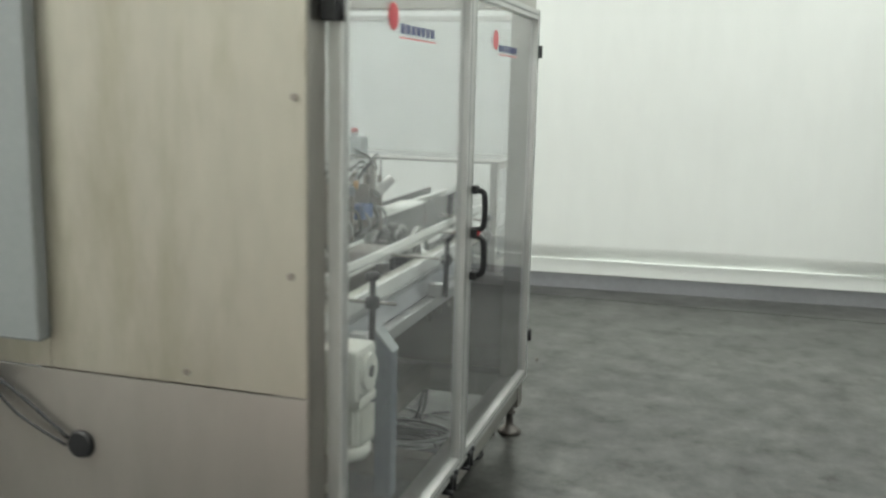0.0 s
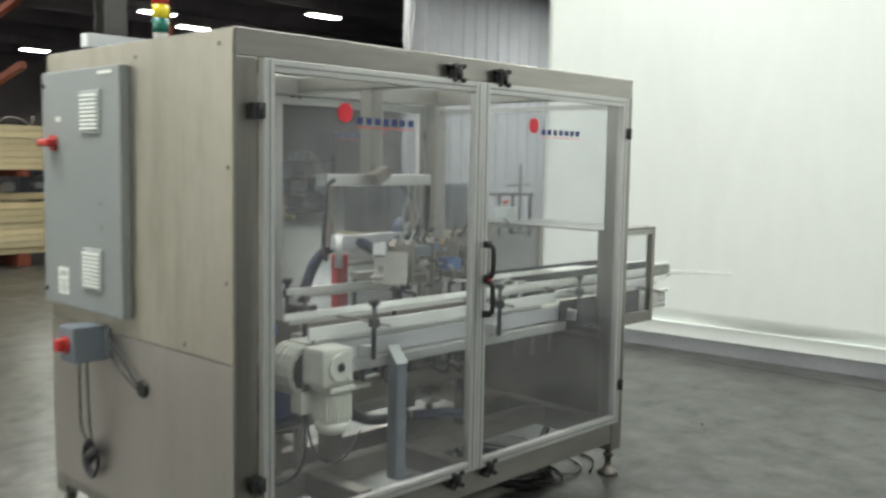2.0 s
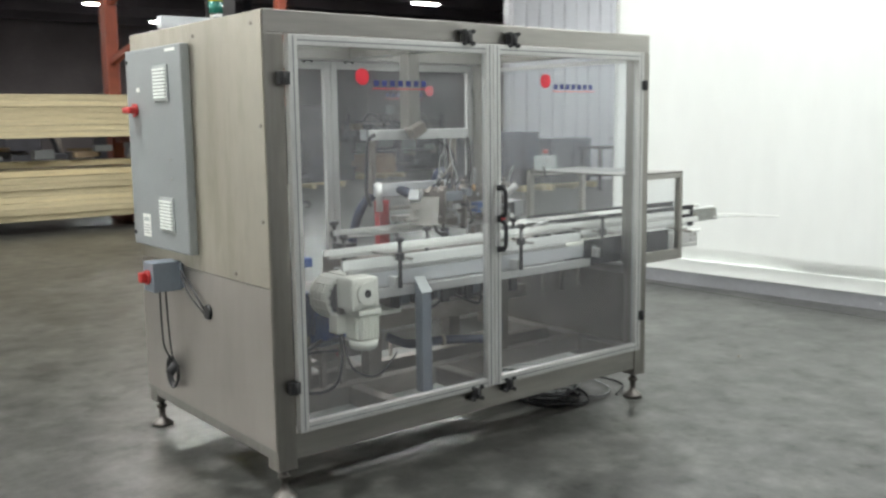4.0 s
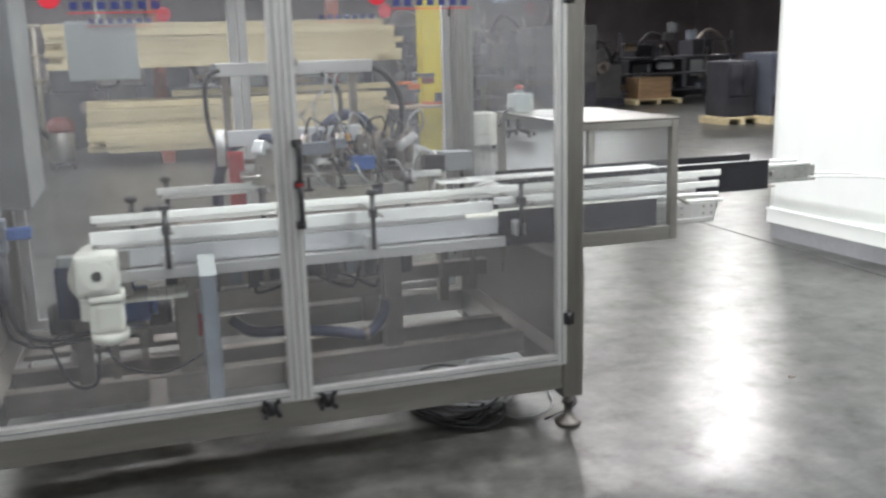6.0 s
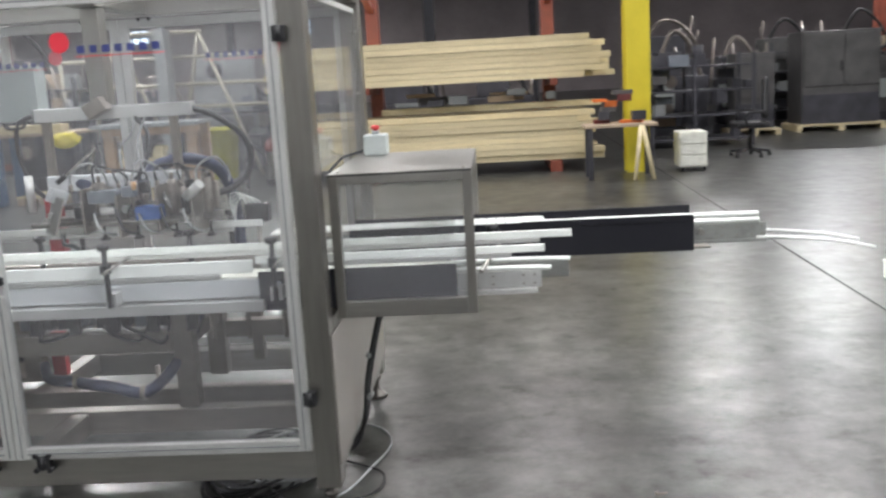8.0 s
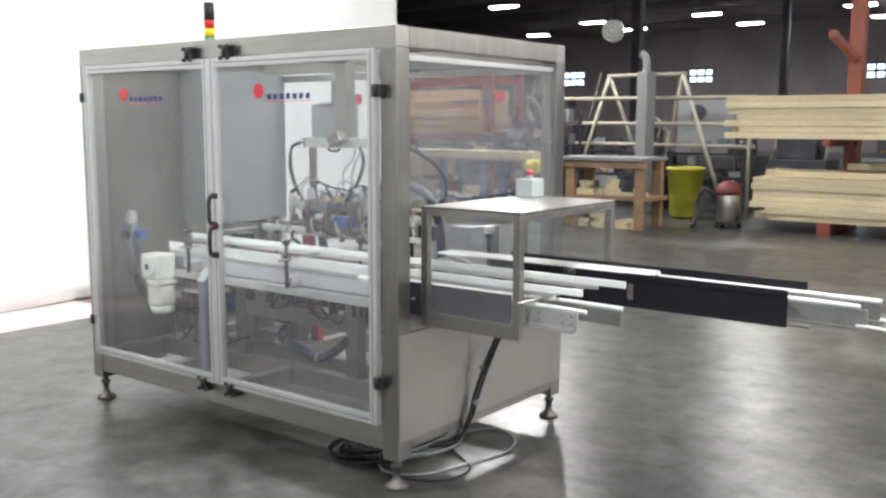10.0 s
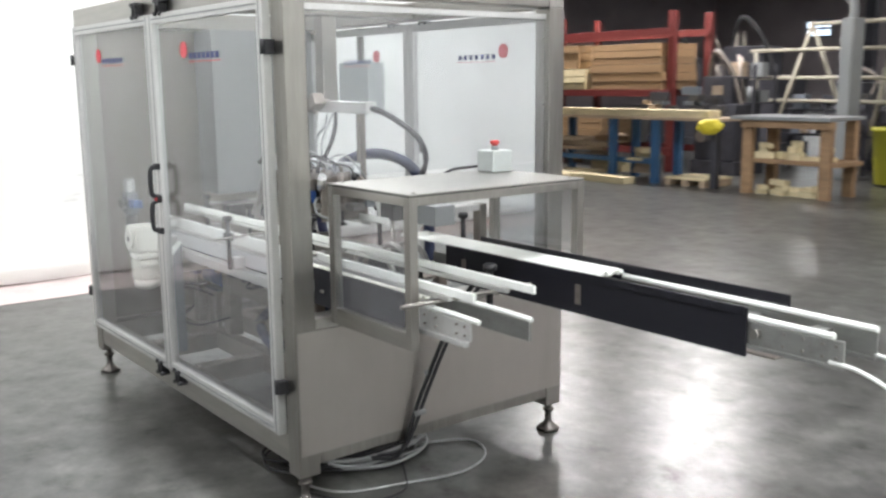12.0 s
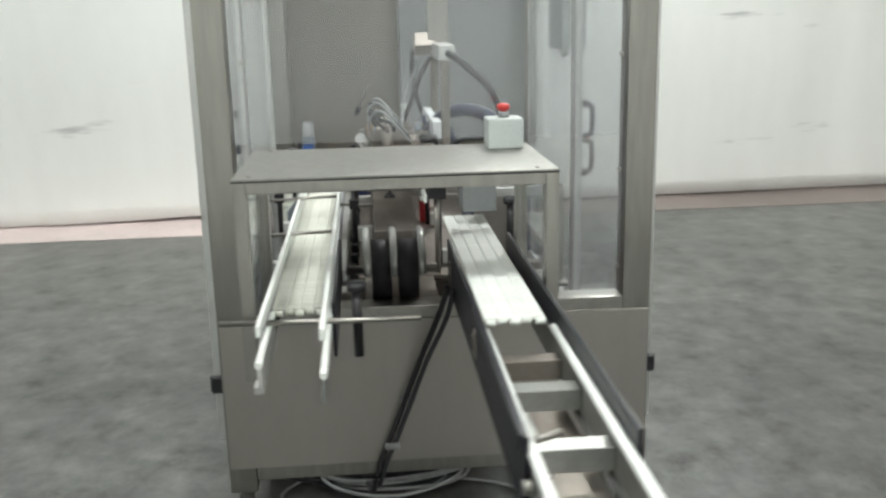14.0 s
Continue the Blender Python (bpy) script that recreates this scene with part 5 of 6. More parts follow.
for xx in (-0.5, 0.5):
    rod("hanger", (xx, 0, 0.1), (xx, 0, 1.121), 0.008, STEEL_DULL, hb, seg=6)
hb.matrix_basis = pose(*LAMPS[0], 6.28)
for lx, ly in LAMPS[1:]:
    copy_thing(hb, pose(lx, ly, 6.28))

for k, (x0, x1, z0, z1) in enumerate(((-27.4, -25.8, 4.0, 4.95), (-18.6, -17.1, 4.0, 4.85), (-9.0, -7.5, 4.0, 4.85))):
    wn = thing("window_%d" % (k + 1), "far daylit window with small panes", "window", kind="structure")
    for i in range(3):
        for j in range(2):
            wx, wz = (x1 - x0) / 3, (z1 - z0) / 2
            block("pane", x0 + i * wx + 0.07, x0 + (i + 1) * wx - 0.07, 51.93, 51.96, z0 + j * wz + 0.07, z0 + (j + 1) * wz - 0.07, GLOW_WINDOW, wn, 0)
    block("frame", x0 - 0.06, x1 + 0.06, 51.965, 51.995, z0 - 0.06, z1 + 0.06, GREY_DARK, wn, 0)


def lumber_stack(x0, x1, y0, z0, layers, label, seed, deep=4, bh=0.09):
    t = thing("lumber_stack", label, "lumber", "racked lumber")
    r = random.Random(seed)
    meshes = []
    for k in range(3):
        bm = box(bmesh.new(), -0.5, 0.5, -0.136, 0.136, 0.0015, bh - 0.0015, 0.004)
        me_ = bpy.data.meshes.new("board")
        bm.to_mesh(me_)
        bm.free()
        me_.materials.append(LUMBER)
        meshes.append(me_)
    for j in range(layers):
        for i in range(deep):
            if j == layers - 1 and i == 0 and r.random() < 0.3:
                continue
            ob = new("board", meshes[(i + j) % 3])
            ob.parent = t
            ln = (x1 - x0) * r.uniform(0.93, 1.0)
            xa = x0 + r.uniform(0, 0.07) + (0.0 if r.random() < 0.7 else 0.25)
            ob.matrix_basis = Matrix.Translation((xa + ln / 2, y0 + 0.137 + 0.275 * i + r.uniform(-0.02, 0.02), z0 + bh * j)) @ Matrix.Rotation(r.uniform(-0.002, 0.002), 4, "Z") @ Matrix.Diagonal((ln, 1, 1, 1))
    return t


lumber_stack(-0.55, 4.48, 11.0, 1.375, 7, "stack of long pale pine boards lying on rack arms", 3)
lumber_stack(-0.10, 4.34, 11.0, 0.175, 8, "stack of long pale pine boards low on the rack", 5)
lumber_stack(0.9, 4.30, 11.25, 0.93, 1, "loose pine boards on top of the lower stack", 8, 2)


def cantilever_rack(x):
    t = thing("cantilever_rack", "rust-red cantilever rack column with sloping arms", "storage rack", "lumber rack columns")
    block("column", x - 0.10, x + 0.10, 12.15, 12.40, 0.0, 4.2, ORANGE_STEEL, t, 0.01)
    block("base", x - 0.09, x + 0.09, 10.95, 12.149, 0.0, 0.17, ORANGE_STEEL, t, 0.01)
    for z in (1.29, 2.55, 3.5):
        b = bmesh.new()
        box(b, -0.05, 0.05, -1.30, 0.0, -0.05, 0.05, 0.008, pose(x, 12.149, z + 0.02, -1 if z < 2 else -12))
        part("arm", b, ORANGE_STEEL, t)
    return t


for x in (1.02, 3.80):
    cantilever_rack(x)

bench = thing("timber_workbench", "timber workbench with grey top and wood offcuts on its shelf", "workbench")
block("top", -2.75, -1.25, 9.75, 10.65, 1.035, 1.085, GREY_PAINT, bench, 0.006)
for xx, yy in ((-2.60, 9.85), (-1.42, 9.85), (-1.42, 10.45), (-2.60, 10.45)):
    block("leg", xx, xx + 0.15, yy, yy + 0.10, 0.0, 1.034, WOOD, bench, 0.006)
block("shelf", -2.62, -1.16, 9.88, 10.5, 0.44, 0.50, WOOD, bench, 0.006)
block("apron", -2.60, -1.2, 9.80, 9.849, 0.93, 1.03, WOOD, bench, 0.004)
rng = random.Random(7)


def offcut(x, y, z, parent=None):
    t = thing("wood_block", "short pale pine offcut", "wood offcut", "pine offcuts")
    a = rng.uniform(-40, 40)
    w_, d_, h_ = rng.uniform(0.14, 0.34), rng.uniform(0.09, 0.12), rng.uniform(0.05, 0.10)
    part("block", box(bmesh.new(), -w_ / 2, w_ / 2, -d_ / 2, d_ / 2, 0, h_, 0.004), LUMBER, t)
    t.matrix_basis = pose(x, y, z, 0, 0, a)
    return h_


for base in (0.0, 0.5):
    for k in range(5):
        xx, yy = -2.32 + 0.22 * k + rng.uniform(-0.05, 0.05), 9.98 + rng.uniform(0, 0.10)
        h_ = offcut(xx, yy, base)
        if rng.random() < 0.75:
            h2 = offcut(xx + rng.uniform(-0.04, 0.04), yy, base + h_)
            if rng.random() < 0.4:
                offcut(xx, yy, base + h_ + h2)

bin_ = thing("waste_bin", "tall yellow plastic waste bin", "bin", at=(-1.62, 12.2, 0))
b = bmesh.new()
lathe(b, ((0.235, 0.02), (0.24, 0.04), (0.30, 0.80), (0.325, 0.81), (0.325, 0.86), (0.29, 0.86), (0.23, 0.06)), (0, 0, 0), 24)
part("body", b, BIN_YELLOW, bin_)
vac = thing("shop_vacuum", "stainless shop vacuum with red top and black hose", "vacuum cleaner", at=(-0.42, 11.05, 0))
b = bmesh.new()
lathe(b, ((0.15, 0.10), (0.17, 0.12), (0.17, 0.50), (0.16, 0.52)), (0, 0, 0), 22)
part("drum", b, STEEL, vac)
b = bmesh.new()
lathe(b, ((0.18, 0.52), (0.19, 0.56), (0.17, 0.66), (0.10, 0.72), (0.03, 0.73)), (0, 0, 0), 22)
part("top", b, RED_DARK, vac)
b = bmesh.new()
for a in range(4):
    cyl(b, (0.17 * math.cos(a * 1.57 + 0.8), 0.17 * math.sin(a * 1.57 + 0.8), 0.045), (0.20 * math.cos(a * 1.57 + 0.8), 0.20 * math.sin(a * 1.57 + 0.8), 0.045), 0.045, 12)
lathe(b, ((0.19, 0.07), (0.19, 0.10)), (0, 0, 0), 20)
part("caster_base", b, BLACK_PLASTIC, vac)
hose("hose", [(-0.16, -0.02, 0.45), (-0.35, -0.10, 0.60), (-0.45, -0.15, 0.35), (-0.42, -0.3, 0.08), (-0.38, -0.45, 0.04)], 0.035, BLACK_PLASTIC, vac)

aframe = thing("rolling_gantry", "cream painted A-frame gantry with horizontal tube rails", "gantry")
for nm, a, c in (("leg", (-3.52, 13.0, 2.46), (-4.15, 12.6, 0.0)), ("leg", (-3.52, 13.0, 2.46), (-2.72, 13.4, 0.0)), ("leg", (-2.07, 13.0, 2.46), (-2.75, 13.4, 0.0)), ("leg", (-2.07, 13.0, 2.46), (-1.05, 12.6, 0.0)),
                 ("top_bar", (-3.56, 13.0, 2.47), (-2.02, 13.0, 2.47)), ("rail", (-4.6, 12.9, 2.06), (-0.7, 12.9, 2.04)), ("rail", (-4.6, 12.9, 1.60), (-0.7, 12.9, 1.58)),
                 ("rail", (-4.4, 12.9, 1.22), (-0.7, 12.9, 1.20)), ("post", (-4.5, 12.9, 2.08), (-4.4, 12.9, 0.0)), ("post", (-0.8, 12.9, 2.06), (-0.8, 12.9, 0.0))):
    rod(nm, a, c, 0.033, CREAM, aframe, seg=8)
duct = thing("dust_duct", "grey square dust column with an elbow on top", "duct")
block("column", -2.65, -2.45, 12.35, 12.7, 0.0, 2.50, GREY_PAINT, duct, 0.02)
hose("elbow", [(-2.55, 12.52, 2.49), (-2.55, 12.52, 2.64), (-2.58, 12.52, 2.76), (-2.66, 12.5, 2.82)], 0.065, GREY_PAINT, duct, seg=12)
dial = thing("round_fan", "round pale wall fan disc high in the hall", "fan", at=(-7.12, 20.0, 4.03))
b = bmesh.new()
cyl(b, (0, -0.08, 0), (0, 0.04, 0), 0.30, 28)
part("disc", b, WHITE_PLASTIC, dial)
b = bmesh.new()
for r_ in (0.10, 0.2, 0.29):
    sweep(b, [(r_ * math.cos(a), -0.10, r_ * math.sin(a)) for a in [j * math.tau / 20 for j in range(21)]], 0.012, 6, 1)
part("grille", b, STEEL, dial)
rod("bracket", (0, 0.05, 0), (0, 0.05, 2.95), 0.04, DARK_STUFF, dial)

# long steel bench with a board on it, boards on the floor
sb = thing("steel_bench", "long bench with blue painted steel legs", "workbench")
block("top", -6.9, -3.0, 9.85, 10.6, 0.985, 1.03, PLANK_GREY, sb, 0.006)
for xx in (-6.6, -5.15, -4.28):
    for yy in (9.9, 10.45):
        block("leg", xx, xx + 0.12, yy, yy + 0.10, 0.0, 0.984, BENCH_BLUE, sb, 0.006)
block("leg", -3.2, -3.1, 9.95, 10.05, 0.0, 0.984, DARK_STUFF, sb, 0.006)
block("stretcher", -6.48, -4.30, 10.05, 10.12, 0.28, 0.36, BENCH_BLUE, sb, 0.004)
for nm, x0, x1, y0, z0, lab in (("long_board", -6.8, -3.2, 9.88, 1.031, "long pale board lying on the bench"), ("long_board", -6.8, -4.42, 9.45, 0.0, "long pale board lying on the floor"),
                                ("long_board", -7.2, -5.5, 9.1, 0.0, "long pale board lying on the floor")):
    t = thing(nm, lab, "board", "loose boards")
    block("board", x0, x1, y0, y0 + 0.28, z0 + 0.001, z0 + 0.11, LUMBER, t, 0.006)
rag = thing("yellow_bag", "yellow plastic bag hanging from the bench edge", "bag")
b = bmesh.new()
bmesh.ops.create_icosphere(b, subdivisions=3, radius=1)
for v in b.verts:
    n_ = 1 + 0.22 * noise.noise(v.co * 2.2)
    v.co = Vector((v.co.x * 0.22 * n_, v.co.y * 0.08 * n_, v.co.z * 0.12 * n_)) + Vector((-3.12, 9.80, 0.92))
    v.co.z = min(v.co.z, 1.02)
part("bag", b, YELLOW, rag)
pal = thing("low_pallet", "low worn timber pallet under the bench", "pallet", "pallets")
for k in range(5):
    block("slat", -4.0, -3.25, 9.92 + 0.14 * k, 10.03 + 0.14 * k, 0.10, 0.13, LUMBER, pal, 0.003)
for k in range(3):
    block("bearer", -4.0 + 0.32 * k, -3.9 + 0.32 * k, 9.92, 10.58, 0.0, 0.099, PLANK_GREY, pal, 0.003)


def rubble(name, x0, x1, y0, y1, z0, h, count, materials, label, category, seed, long=0.5):
    """Odd pieces heaped on one another; where the heap is tall they stand on the shelves of a steel stand."""
    t = thing(name, label, category)
    r = random.Random(seed)
    levels = [z0]
    if h > 0.5 and z0 > 0.1:
        levels = [max(0.15, z0 - 0.1) + 0.42 * k for k in range(int((z0 + h - max(0.15, z0 - 0.1)) / 0.42) + 1)]
        for xx in (x0, (x0 + x1) / 2, x1):
            for yy in (y0, y1):
                block("post", xx - 0.025, xx + 0.025, yy - 0.025, yy + 0.025, 0.0, levels[-1] + 0.2, DARK_STUFF, t, 0.004)
        for z in levels:
            block("shelf", x0 + 0.026, x1 - 0.026, y0 + 0.026, y1 - 0.026, z - 0.03, z, DARK_STUFF, t, 0.004)
    elif 0.1 < z0 < 0.5:
        block("stand", x0, x1, y0, y1, 0.0, z0, DARK_STUFF, t, 0.01)
    cell = 0.08
    tops = {}
    for k in range(count):
        lv = r.randrange(len(levels))
        w_, d_, h_ = r.uniform(0.12, long), r.uniform(0.06, 0.2), r.uniform(0.04, 0.14)
        if len(levels) > 1:
            w_, h_ = w_ * 0.75, r.uniform(0.08, 0.26)
        x, y = r.uniform(x0 + w_ / 2, x1 - w_ / 2), r.uniform(y0 + 0.05, y1 - 0.05)
        cells = [(lv, i, j) for i in range(int((x - w_ / 2 - x0) / cell), int((x + w_ / 2 - x0) / cell) + 1) for j in range(int((y - d_ / 2 - y0) / cell) - 1, int((y + d_ / 2 - y0) / cell) + 2)]
        zb = max(tops.get(c, levels[lv]) for c in cells)
        if zb - levels[lv] > (0.2 if len(levels) > 1 else h):
            continue
        for c in cells:
            tops[c] = zb + h_
        m_ = pose(x, y, zb + h_ / 2 + 0.002, 0, 0, r.uniform(-25, 25))
        b = bmesh.new()
        if k % 4 == 3 and len(levels) > 1:
            cyl(b, (0, 0, -h_ / 2), (0, 0, h_ / 2), d_ * 0.55, 12)
            bmesh.ops.transform(b, matrix=m_, verts=b.verts)
        else:
            box(b, -w_ / 2, w_ / 2, -d_ / 2, d_ / 2, -h_ / 2, h_ / 2, 0.006, m_)
        part("piece", b, r.choice(materials), t)
    return t


rubble("offcut_heap", -5.0, -4.35, 10.0, 10.4, 0.05, 0.45, 26, (LUMBER, PLANK_GREY, LUMBER), "heap of sawn timber offcuts below the bench", "wood offcuts", 2)
rubble("offcut_heap", -6.5, -5.2, 10.1, 10.9, 0.05, 0.55, 36, (PLANK_GREY, WOOD, LUMBER), "heap of old planks and offcuts below the bench", "wood offcuts", 11, 1.1)

CLUTTER = (GREY_DARK, DARK_STUFF, MID_STUFF, PLANK_GREY, DARK_STUFF, GREY_PAINT, DARK_STUFF)
rubble("tool_clutter", -4.9, -3.2, 10.25, 10.5, 1.04, 0.35, 34, CLUTTER, "clutter of tools, tins and grey parts on the bench", "tools", 31, 0.32)
rubble("tool_clutter", -5.0, -3.9, 12.0, 12.6, 1.3, 0.6, 34, CLUTTER, "clutter of grey and white machine parts", "machine parts", 33, 0.35)
rubble("tool_clutter", -4.2, -1.0, 13.2, 13.6, 0.75, 0.55, 46, CLUTTER, "clutter of machine parts behind the gantry rails", "machine parts", 35, 0.4)
rubble("tool_clutter", 1.2, 4.1, 11.2, 11.9, 1.06, 0.12, 22, (PLANK_GREY, GREY_PAINT, WOOD, DARK_STUFF), "odd planks and grey parts between the board stacks", "machine parts", 36, 0.6)
rubble("tool_clutter", 9.0, 15.5, 18.2, 19.4, 0.4, 1.2, 60, CLUTTER, "far clutter of dark machine parts in the hall", "machine parts", 37, 0.7)
rubble("tool_clutter", 5.4, 7.4, 13.6, 14.6, 0.2, 1.3, 44, CLUTTER, "far clutter of grey and dark parts beside the column", "machine parts", 38, 0.45)

# red pallet rack with board bundles
rack = thing("pallet_rack", "red steel pallet rack filled with board bundles", "storage rack")
for xx in (-10.6, -7.95, -5.3):
    for yy in (11.5, 12.5):
        block("upright", xx, xx + 0.14, yy, yy + 0.10, 0.0, 2.75, RED_DARK, rack, 0.006)
for z in (0.30, 1.30, 2.34):
    for yy in (11.46, 12.5):
        block("beam", -10.6, -5.16, yy - 0.05, yy - 0.001, z, z + 0.12, RED_DARK, rack, 0.005)
CARDBOARD = mat("brown_board_bundle", (0.28, 0.18, 0.095), 0.7, 0, 0.12, 2.5, (0.5, 3, 8), 0.1, 40, 0.08, rand=0.2)


def bundle(x0, x1, z0, z1, material, label):
    t = thing("board_bundle", label, "lumber", "racked board bundles")
    n_ = max(2, int((z1 - z0) / 0.11))
    hh_ = (z1 - z0) / n_
    for k in range(n_):
        j = rng.uniform(-0.04, 0.04)
        block("sheet", x0 + j, x1 + j, 11.38 + rng.uniform(0, 0.05), 12.4, z0 + k * hh_ + 0.001, z0 + (k + 1) * hh_ - 0.004, material, t, 0.004)


bundle(-10.3, -8.2, 0.42, 1.02, CARDBOARD, "bundle of brown boards on the lower rack level")
bundle(-7.75, -6.7, 0.42, 0.95, CARDBOARD, "bundle of brown boards on the lower rack level")
bundle(-10.3, -7.1, 1.421, 1.80, LUMBER, "bundle of pale boards on the middle rack level")
bundle(-7.0, -5.35, 1.421, 1.86, CARDBOARD, "bundle of brown boards on the middle rack level")
bundle(-9.9, -7.3, 1.805, 2.24, CARDBOARD, "bundle of brown boards stacked under the upper beam")
bundle(-7.0, -5.4, 1.865, 2.22, CARDBOARD, "bundle of brown boards stacked under the upper beam")


def odd_machine(name, x, y, w, d, h, body, label, seed, category="machine"):
    """A far machine: cabinet on a plinth, with a smaller head, a panel, rods and a pipe."""
    t = thing(name, label, category)
    r = random.Random(seed)
    block("plinth", x, x + w, y, y + d, 0.0, 0.12 * h, DARK_STUFF, t, 0.01)
    block("cabinet", x + 0.03 * w, x + 0.95 * w, y + 0.05, y + d - 0.05, 0.12 * h + 0.001, h * 0.62, body, t, 0.02)
    block("top_unit", x + 0.15 * w, x + (0.5 + 0.3 * r.random()) * w, y + 0.1, y + d * 0.7, h * 0.62 + 0.001, h * 0.86, body, t, 0.02)
    block("panel", x + 0.1 * w, x + 0.4 * w, y + 0.02, y + 0.049, h * 0.3, h * 0.55, BOX_GREY if r.random() < 0.4 else MID_STUFF, t, 0.005)
    for k in range(4):
        xx = x + w * r.random()
        rod("rod", (xx, y + d * r.random(), h * 0.5), (xx + r.uniform(-0.2, 0.2), y + d * r.random(), h * (0.8 + 0.25 * r.random())), 0.025, STEEL_DULL, t, seg=8)
    hose("pipe", [(x + 0.2 * w, y + 0.2, h * 0.8), (x + 0.4 * w, y + 0.1, h * (1.0 + 0.1 * r.random())), (x + 0.7 * w, y + 0.2, h * 0.9), (x + 0.9 * w, y + 0.3, h * 0.55)], 0.04, STEEL_DULL if r.random() < 0.5 else RUBBER, t)
    for k in range(2):
        b = bmesh.new()
        cc = (x + w * r.uniform(0.2, 0.8), y - 0.01, h * r.uniform(0.3, 0.7))
        cyl(b, cc, (cc[0], cc[1] + 0.1, cc[2]), 0.12 * min(w, 1.0), 16)
        part("flywheel", b, STEEL_DULL, t)
    return t


for k, (x, y, w, d, h) in enumerate(((-4.9, 11.7, 0.9, 0.8, 1.9), (-4.0, 14.2, 1.3, 1.0, 1.75), (-2.4, 14.5, 1.2, 1.0, 1.6), (-0.9, 14.0, 1.1, 1.0, 1.55), (0.6, 14.6, 1.4, 1.0, 1.6), (2.4, 14.2, 1.3, 1.0, 1.7),
                                     (-7.0, 15.0, 1.6, 1.2, 2.6), (-9.5, 16.0, 1.6, 1.2, 2.4), (5.9, 15.4, 1.2, 1.0, 1.95), (7.3, 16.2, 1.1, 1.0, 1.8), (10.8, 17.8, 1.4, 1.0, 1.6), (13.2, 19.5, 1.8, 1.2, 1.7),
                                     (15.6, 20.5, 1.8, 1.2, 1.8), (9.0, 19.5, 1.6, 1.2, 2.2), (11.5, 22.0, 2.0, 1.2, 2.3), (6.0, 19.0, 2.0, 1.2, 2.4))):
    odd_machine("stored_machine", x, y, w, d, h, (DARK_STUFF, MID_STUFF, DARK_STUFF)[k % 3 if k > 7 else 0], ("dark grey used machine stored in the hall", "grey used machine stored in the hall", "black used machine stored in the hall")[k % 3], 20 + k)
panel = thing("round_port_panel", "pale sheet panel with a round dark port behind the gantry", "panel")
block("sheet", -2.45, -1.35, 13.7, 13.75, 0.0, 2.1, GREY_PAINT, panel, 0.006)
rod("port", (-2.05, 13.699, 1.80), (-2.05, 13.67, 1.80), 0.14, DARK_STUFF, panel, seg=20)


def pallet(x, y, w, d):
    t = thing("pallet", "pale timber pallet on the floor", "pallet", "pallets")
    for k in range(5):
        block("slat", x, x + w, y + d * k / 5, y + d * k / 5 + d * 0.14, 0.10, 0.13, LUMBER, t, 0.003)
    for k in range(3):
        block("bearer", x + (w - 0.1) * k / 2, x + (w - 0.1) * k / 2 + 0.1, y, y + d * 0.94, 0.0, 0.099, LUMBER, t, 0.003)


# the far right corner of the aisle
def cabinet_on_pallet(x, y, w, d, h, material, label):
    pallet(x - 0.1, y - 0.1, w + 0.2, d + 0.2)
    t = thing("machine_cabinet", label, "cabinet")
    block("body", x, x + w, y, y + d, 0.131, h, material, t, 0.015)
    block("base_skirt", x + 0.01, x + w - 0.01, y - 0.012, y - 0.001, 0.14, 0.131 + 0.3 * h, DARK_STUFF, t, 0.003)
    block("door", x + 0.05, x + w * 0.52, y - 0.02, y - 0.001, 0.45 * h, h - 0.06, material, t, 0.006)
    block("door", x + w * 0.54, x + w - 0.05, y - 0.02, y - 0.001, 0.45 * h, h - 0.06, material, t, 0.006)
    block("handle", x + w * 0.49, x + w * 0.51, y - 0.04, y - 0.021, 0.6 * h, 0.7 * h, BLACK_PLASTIC, t, 0.003)


cabinet_on_pallet(7.55, 15.5, 0.75, 0.7, 1.58, MID_STUFF, "grey machine cabinet standing on a pallet")
cabinet_on_pallet(8.9, 15.8, 1.5, 0.9, 1.92, MID_STUFF, "wide grey machine cabinet standing on a pallet")
BLUE_GREY = mat("blue_grey_cabinet_paint", (0.10, 0.11, 0.14), 0.5, 0.1, 0.12, 4)
cabinet_on_pallet(11.72, 11.4, 1.05, 0.9, 1.28, BLUE_GREY, "low blue-grey machine cabinet standing on a pallet")
cabinet_on_pallet(10.98, 11.7, 0.6, 0.7, 1.15, DARK_STUFF, "small dark cabinet beside the blue-grey one on a pallet")
cabinet_on_pallet(13.05, 11.3, 1.25, 0.8, 1.12, BLUE_GREY, "wide dark blue machine cabinet standing on a pallet")
mast = thing("tool_stand", "slim steel stand with a cross arm on a round foot", "stand", at=(15.05, 11.0, 0))
b = bmesh.new()
lathe(b, ((0.22, 0.0), (0.22, 0.02), (0.05, 0.05), (0.035, 0.06)), (0, 0, 0), 18)
part("foot", b, DARK_STUFF, mast)
rod("pole", (0, 0, 0.05), (0, 0, 1.58), 0.035, MID_STUFF, mast)
rod("cross_arm", (-0.45, 0, 1.10), (0.32, 0, 1.115), 0.022, MID_STUFF, mast)
rod("arm_end", (0.32, 0, 1.115), (0.42, 0, 1.117), 0.05, ALU, mast, "bright arm end")
work = thing("open_frame_table", "black steel frame table with an open shelf", "table")
for xx in (13.5, 14.55):
    for yy in (10.3, 10.8):
        block("leg", xx, xx + 0.06, yy, yy + 0.06, 0.0, 0.90, DARK_STUFF, work, 0.004)
block("top", 13.45, 14.66, 10.25, 10.9, 0.901, 0.95, DARK_STUFF, work, 0.006)
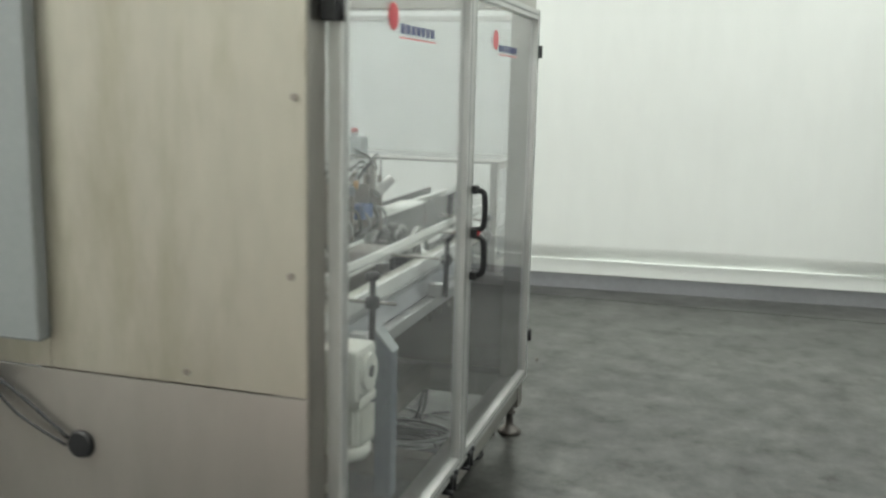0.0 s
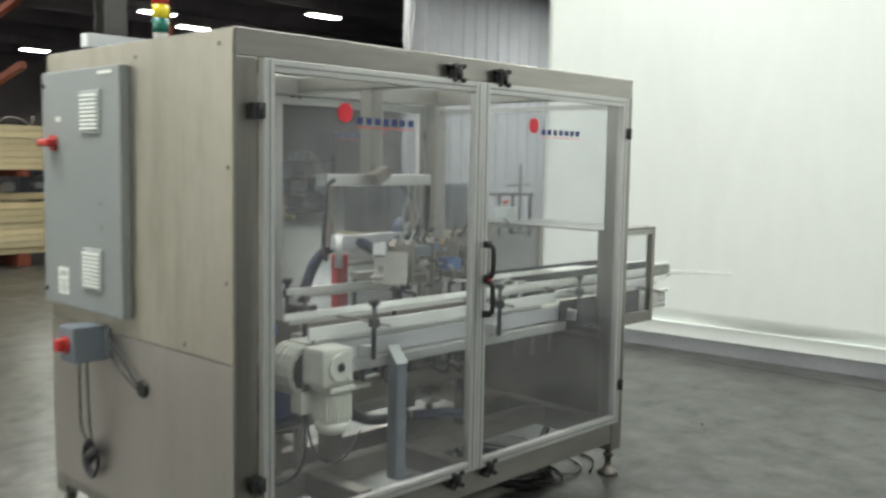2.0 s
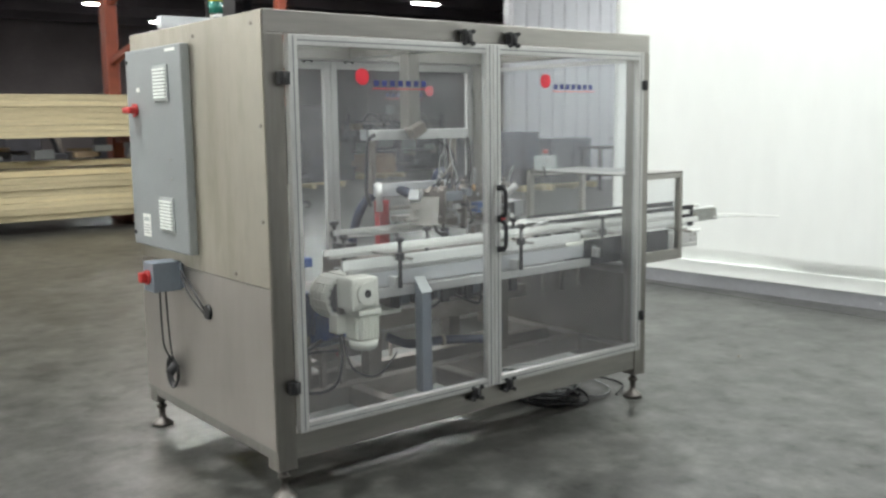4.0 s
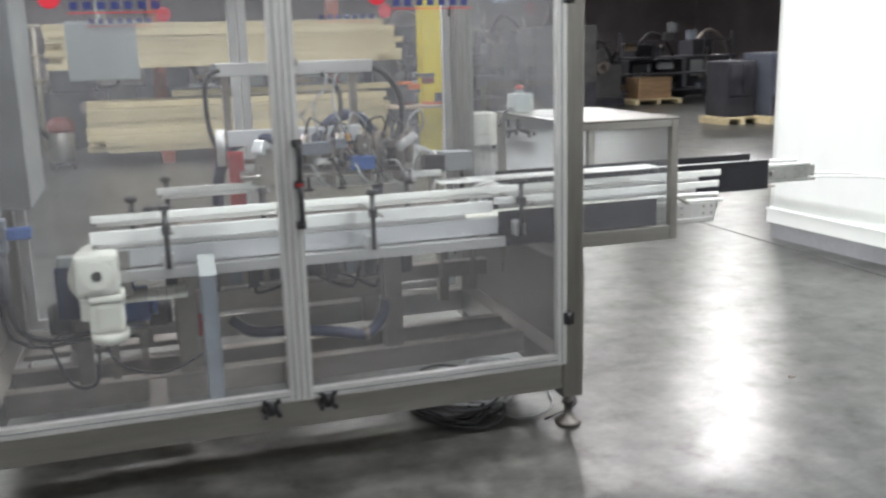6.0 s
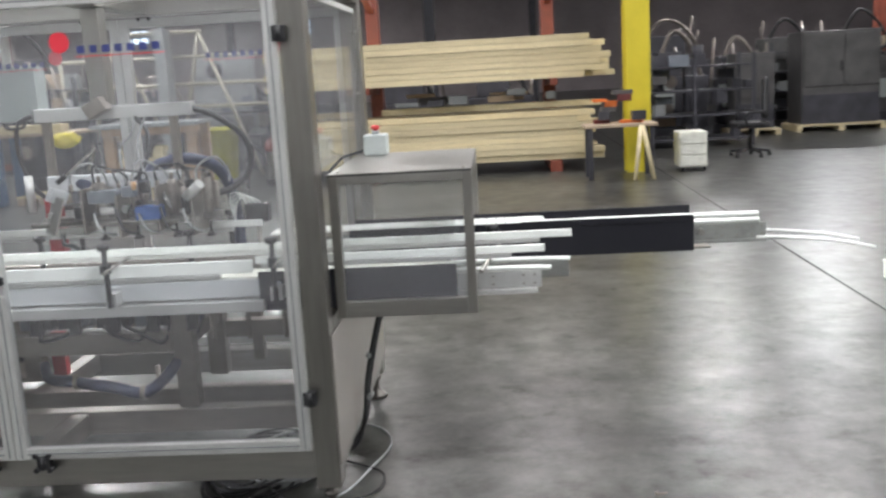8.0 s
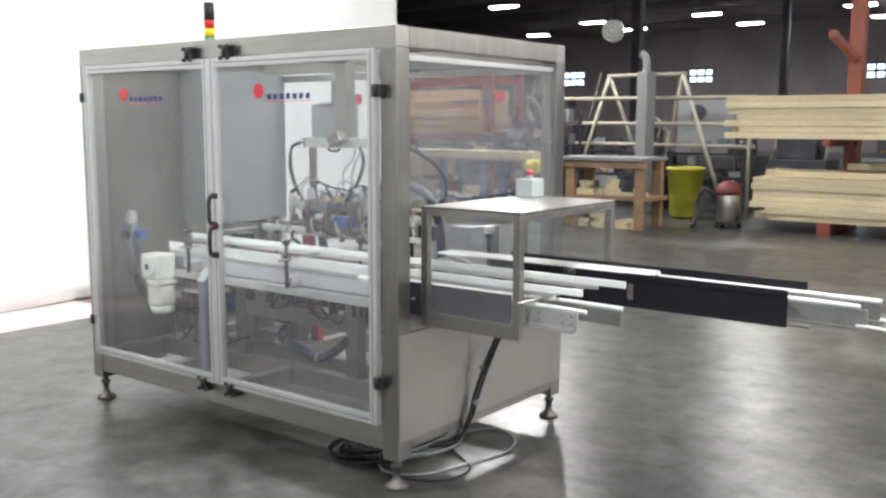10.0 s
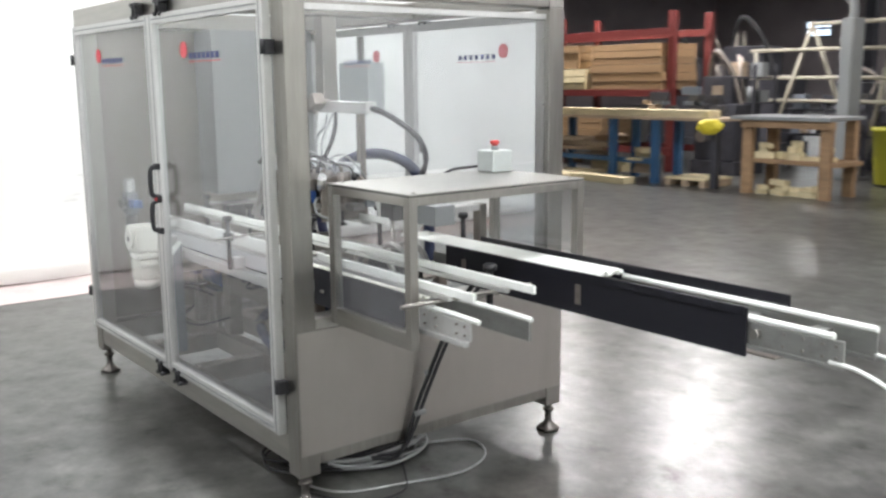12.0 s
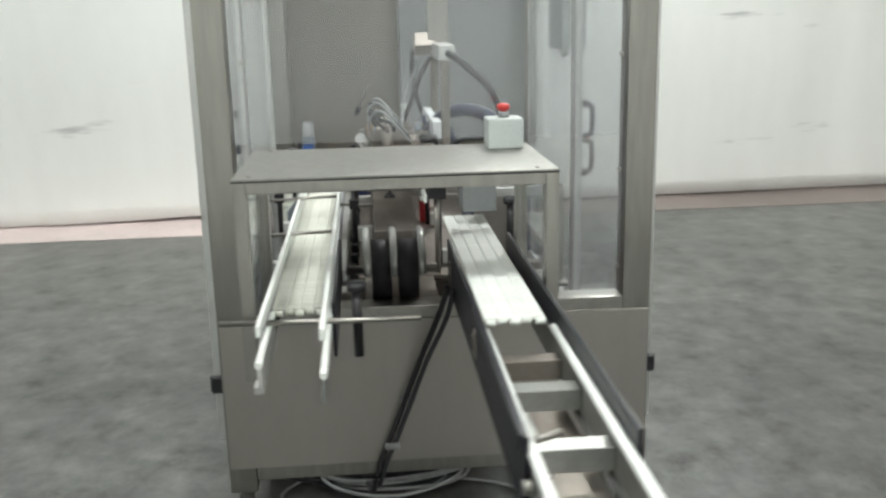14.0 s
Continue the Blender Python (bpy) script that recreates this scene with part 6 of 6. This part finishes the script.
block("shelf", 13.5, 14.61, 10.37, 10.79, 0.30, 0.34, DARK_STUFF, work, 0.004)
pallet(12.4, 17.6, 1.3, 1.0)
crate = thing("timber_crate", "brown timber crate on a pallet", "crate")
for k in range(5):
    block("board", 12.55, 13.45, 17.7, 17.72, 0.135 + 0.105 * k, 0.235 + 0.105 * k, WOOD, crate, 0.003)
block("core", 12.56, 13.44, 17.722, 18.4, 0.132, 0.655, WOOD, crate, 0.004)
ycol = thing("yellow_column", "building column painted yellow below and grey above", "column", kind="structure")
for nm, m_, z0, z1 in (("yellow_part", YELLOW, 0, 2.42), ("grey_part", MID_STUFF, 2.421, 7.35)):
    b = bmesh.new()
    box(b, 4.77, 5.11, 10.36, 10.39, z0, z1)
    box(b, 4.77, 5.11, 10.66, 10.69, z0, z1)
    box(b, 4.93, 4.95, 10.391, 10.659, z0, z1)
    part(nm, b, m_, ycol)
for k, (cx_, cy_) in enumerate(((-8.6, 24.0), (1.0, 24.0), (13.5, 24.0), (-8.6, 38), (4.5, 38), (17.5, 34))):
    c = thing("column_%d" % k, "dark steel building column", "column", kind="structure")
    block("profile", cx_, cx_ + 0.3, cy_, cy_ + 0.3, 0, 7.35, DARK_STUFF if k != 2 else ORANGE_STEEL, c, 0.01)
table = thing("cluttered_table", "low table heaped with tools, bags and orange parts", "table")
block("top", 4.12, 5.08, 9.6, 10.2, 0.70, 0.74, PLANK_GREY, table, 0.005)
for xx in (4.16, 4.98):
    for yy in (9.64, 10.1):
        block("leg", xx, xx + 0.06, yy, yy + 0.06, 0, 0.699, DARK_STUFF, table, 0.004)
ORANGE = mat("orange_plastic", (0.65, 0.16, 0.03), 0.5)
rubble("tool_heap", 4.25, 4.95, 9.7, 10.1, 0.74, 0.42, 34, (MID_STUFF, WHITE_PAINT, ORANGE, DARK_STUFF, PLANK_GREY, RED_DARK), "heap of tools, bags and orange parts on the table", "tools", 31, 0.32)
rod_t = thing("timber_trestle", "pale timber trestle leg beside the table", "trestle")
rod("leg", (4.75, 9.45, 0.0), (4.85, 9.58, 0.72), 0.03, LUMBER, rod_t, seg=6)
rod("leg", (5.0, 9.45, 0.0), (4.87, 9.58, 0.72), 0.03, LUMBER, rod_t, seg=6)
cart = thing("white_pedestal", "white drawer pedestal on casters", "cabinet")
block("body", 5.47, 5.85, 10.15, 10.6, 0.06, 0.55, WHITE_PAINT, cart, 0.01)
for k in range(3):
    block("drawer", 5.49, 5.83, 10.135, 10.149, 0.08 + 0.155 * k, 0.22 + 0.155 * k, WHITE_PAINT, cart, 0.004)
for xx in (5.5, 5.8):
    rod("caster", (xx, 10.2, 0.03), (xx + 0.03, 10.2, 0.03), 0.03, BLACK_PLASTIC, cart, seg=10)
chair = thing("office_chair", "black office chair on five casters", "chair", at=(6.85, 11.75, 0))
b = bmesh.new()
box(b, -0.25, 0.25, -0.25, 0.25, 0.45, 0.54, 0.035)
part("seat", b, BLACK_PLASTIC, chair)
b = bmesh.new()
box(b, -0.24, 0.24, -0.04, 0.04, -0.27, 0.33, 0.03, pose(0.24, 0.05, 0.86, 0, 8, 78))
part("backrest", b, BLACK_PLASTIC, chair)
rod("column", (0, 0, 0.12), (0, 0, 0.45), 0.03, BLACK_PLASTIC, chair)
for k in range(5):
    a = k * math.tau / 5
    b = bmesh.new()
    cyl(b, (0, 0, 0.12), (0.3 * math.cos(a), 0.3 * math.sin(a), 0.075), 0.022, 8)
    cyl(b, (0.3 * math.cos(a) - 0.02, 0.3 * math.sin(a), 0.032), (0.3 * math.cos(a) + 0.02, 0.3 * math.sin(a), 0.032), 0.032, 10)
    part("leg", b, BLACK_PLASTIC, chair)
for yy in (-0.29, 0.27):
    hose("armrest", [(-0.12, yy, 0.5), (-0.14, yy, 0.66), (0.0, yy, 0.70), (0.16, yy, 0.69)], 0.02, BLACK_PLASTIC, chair)
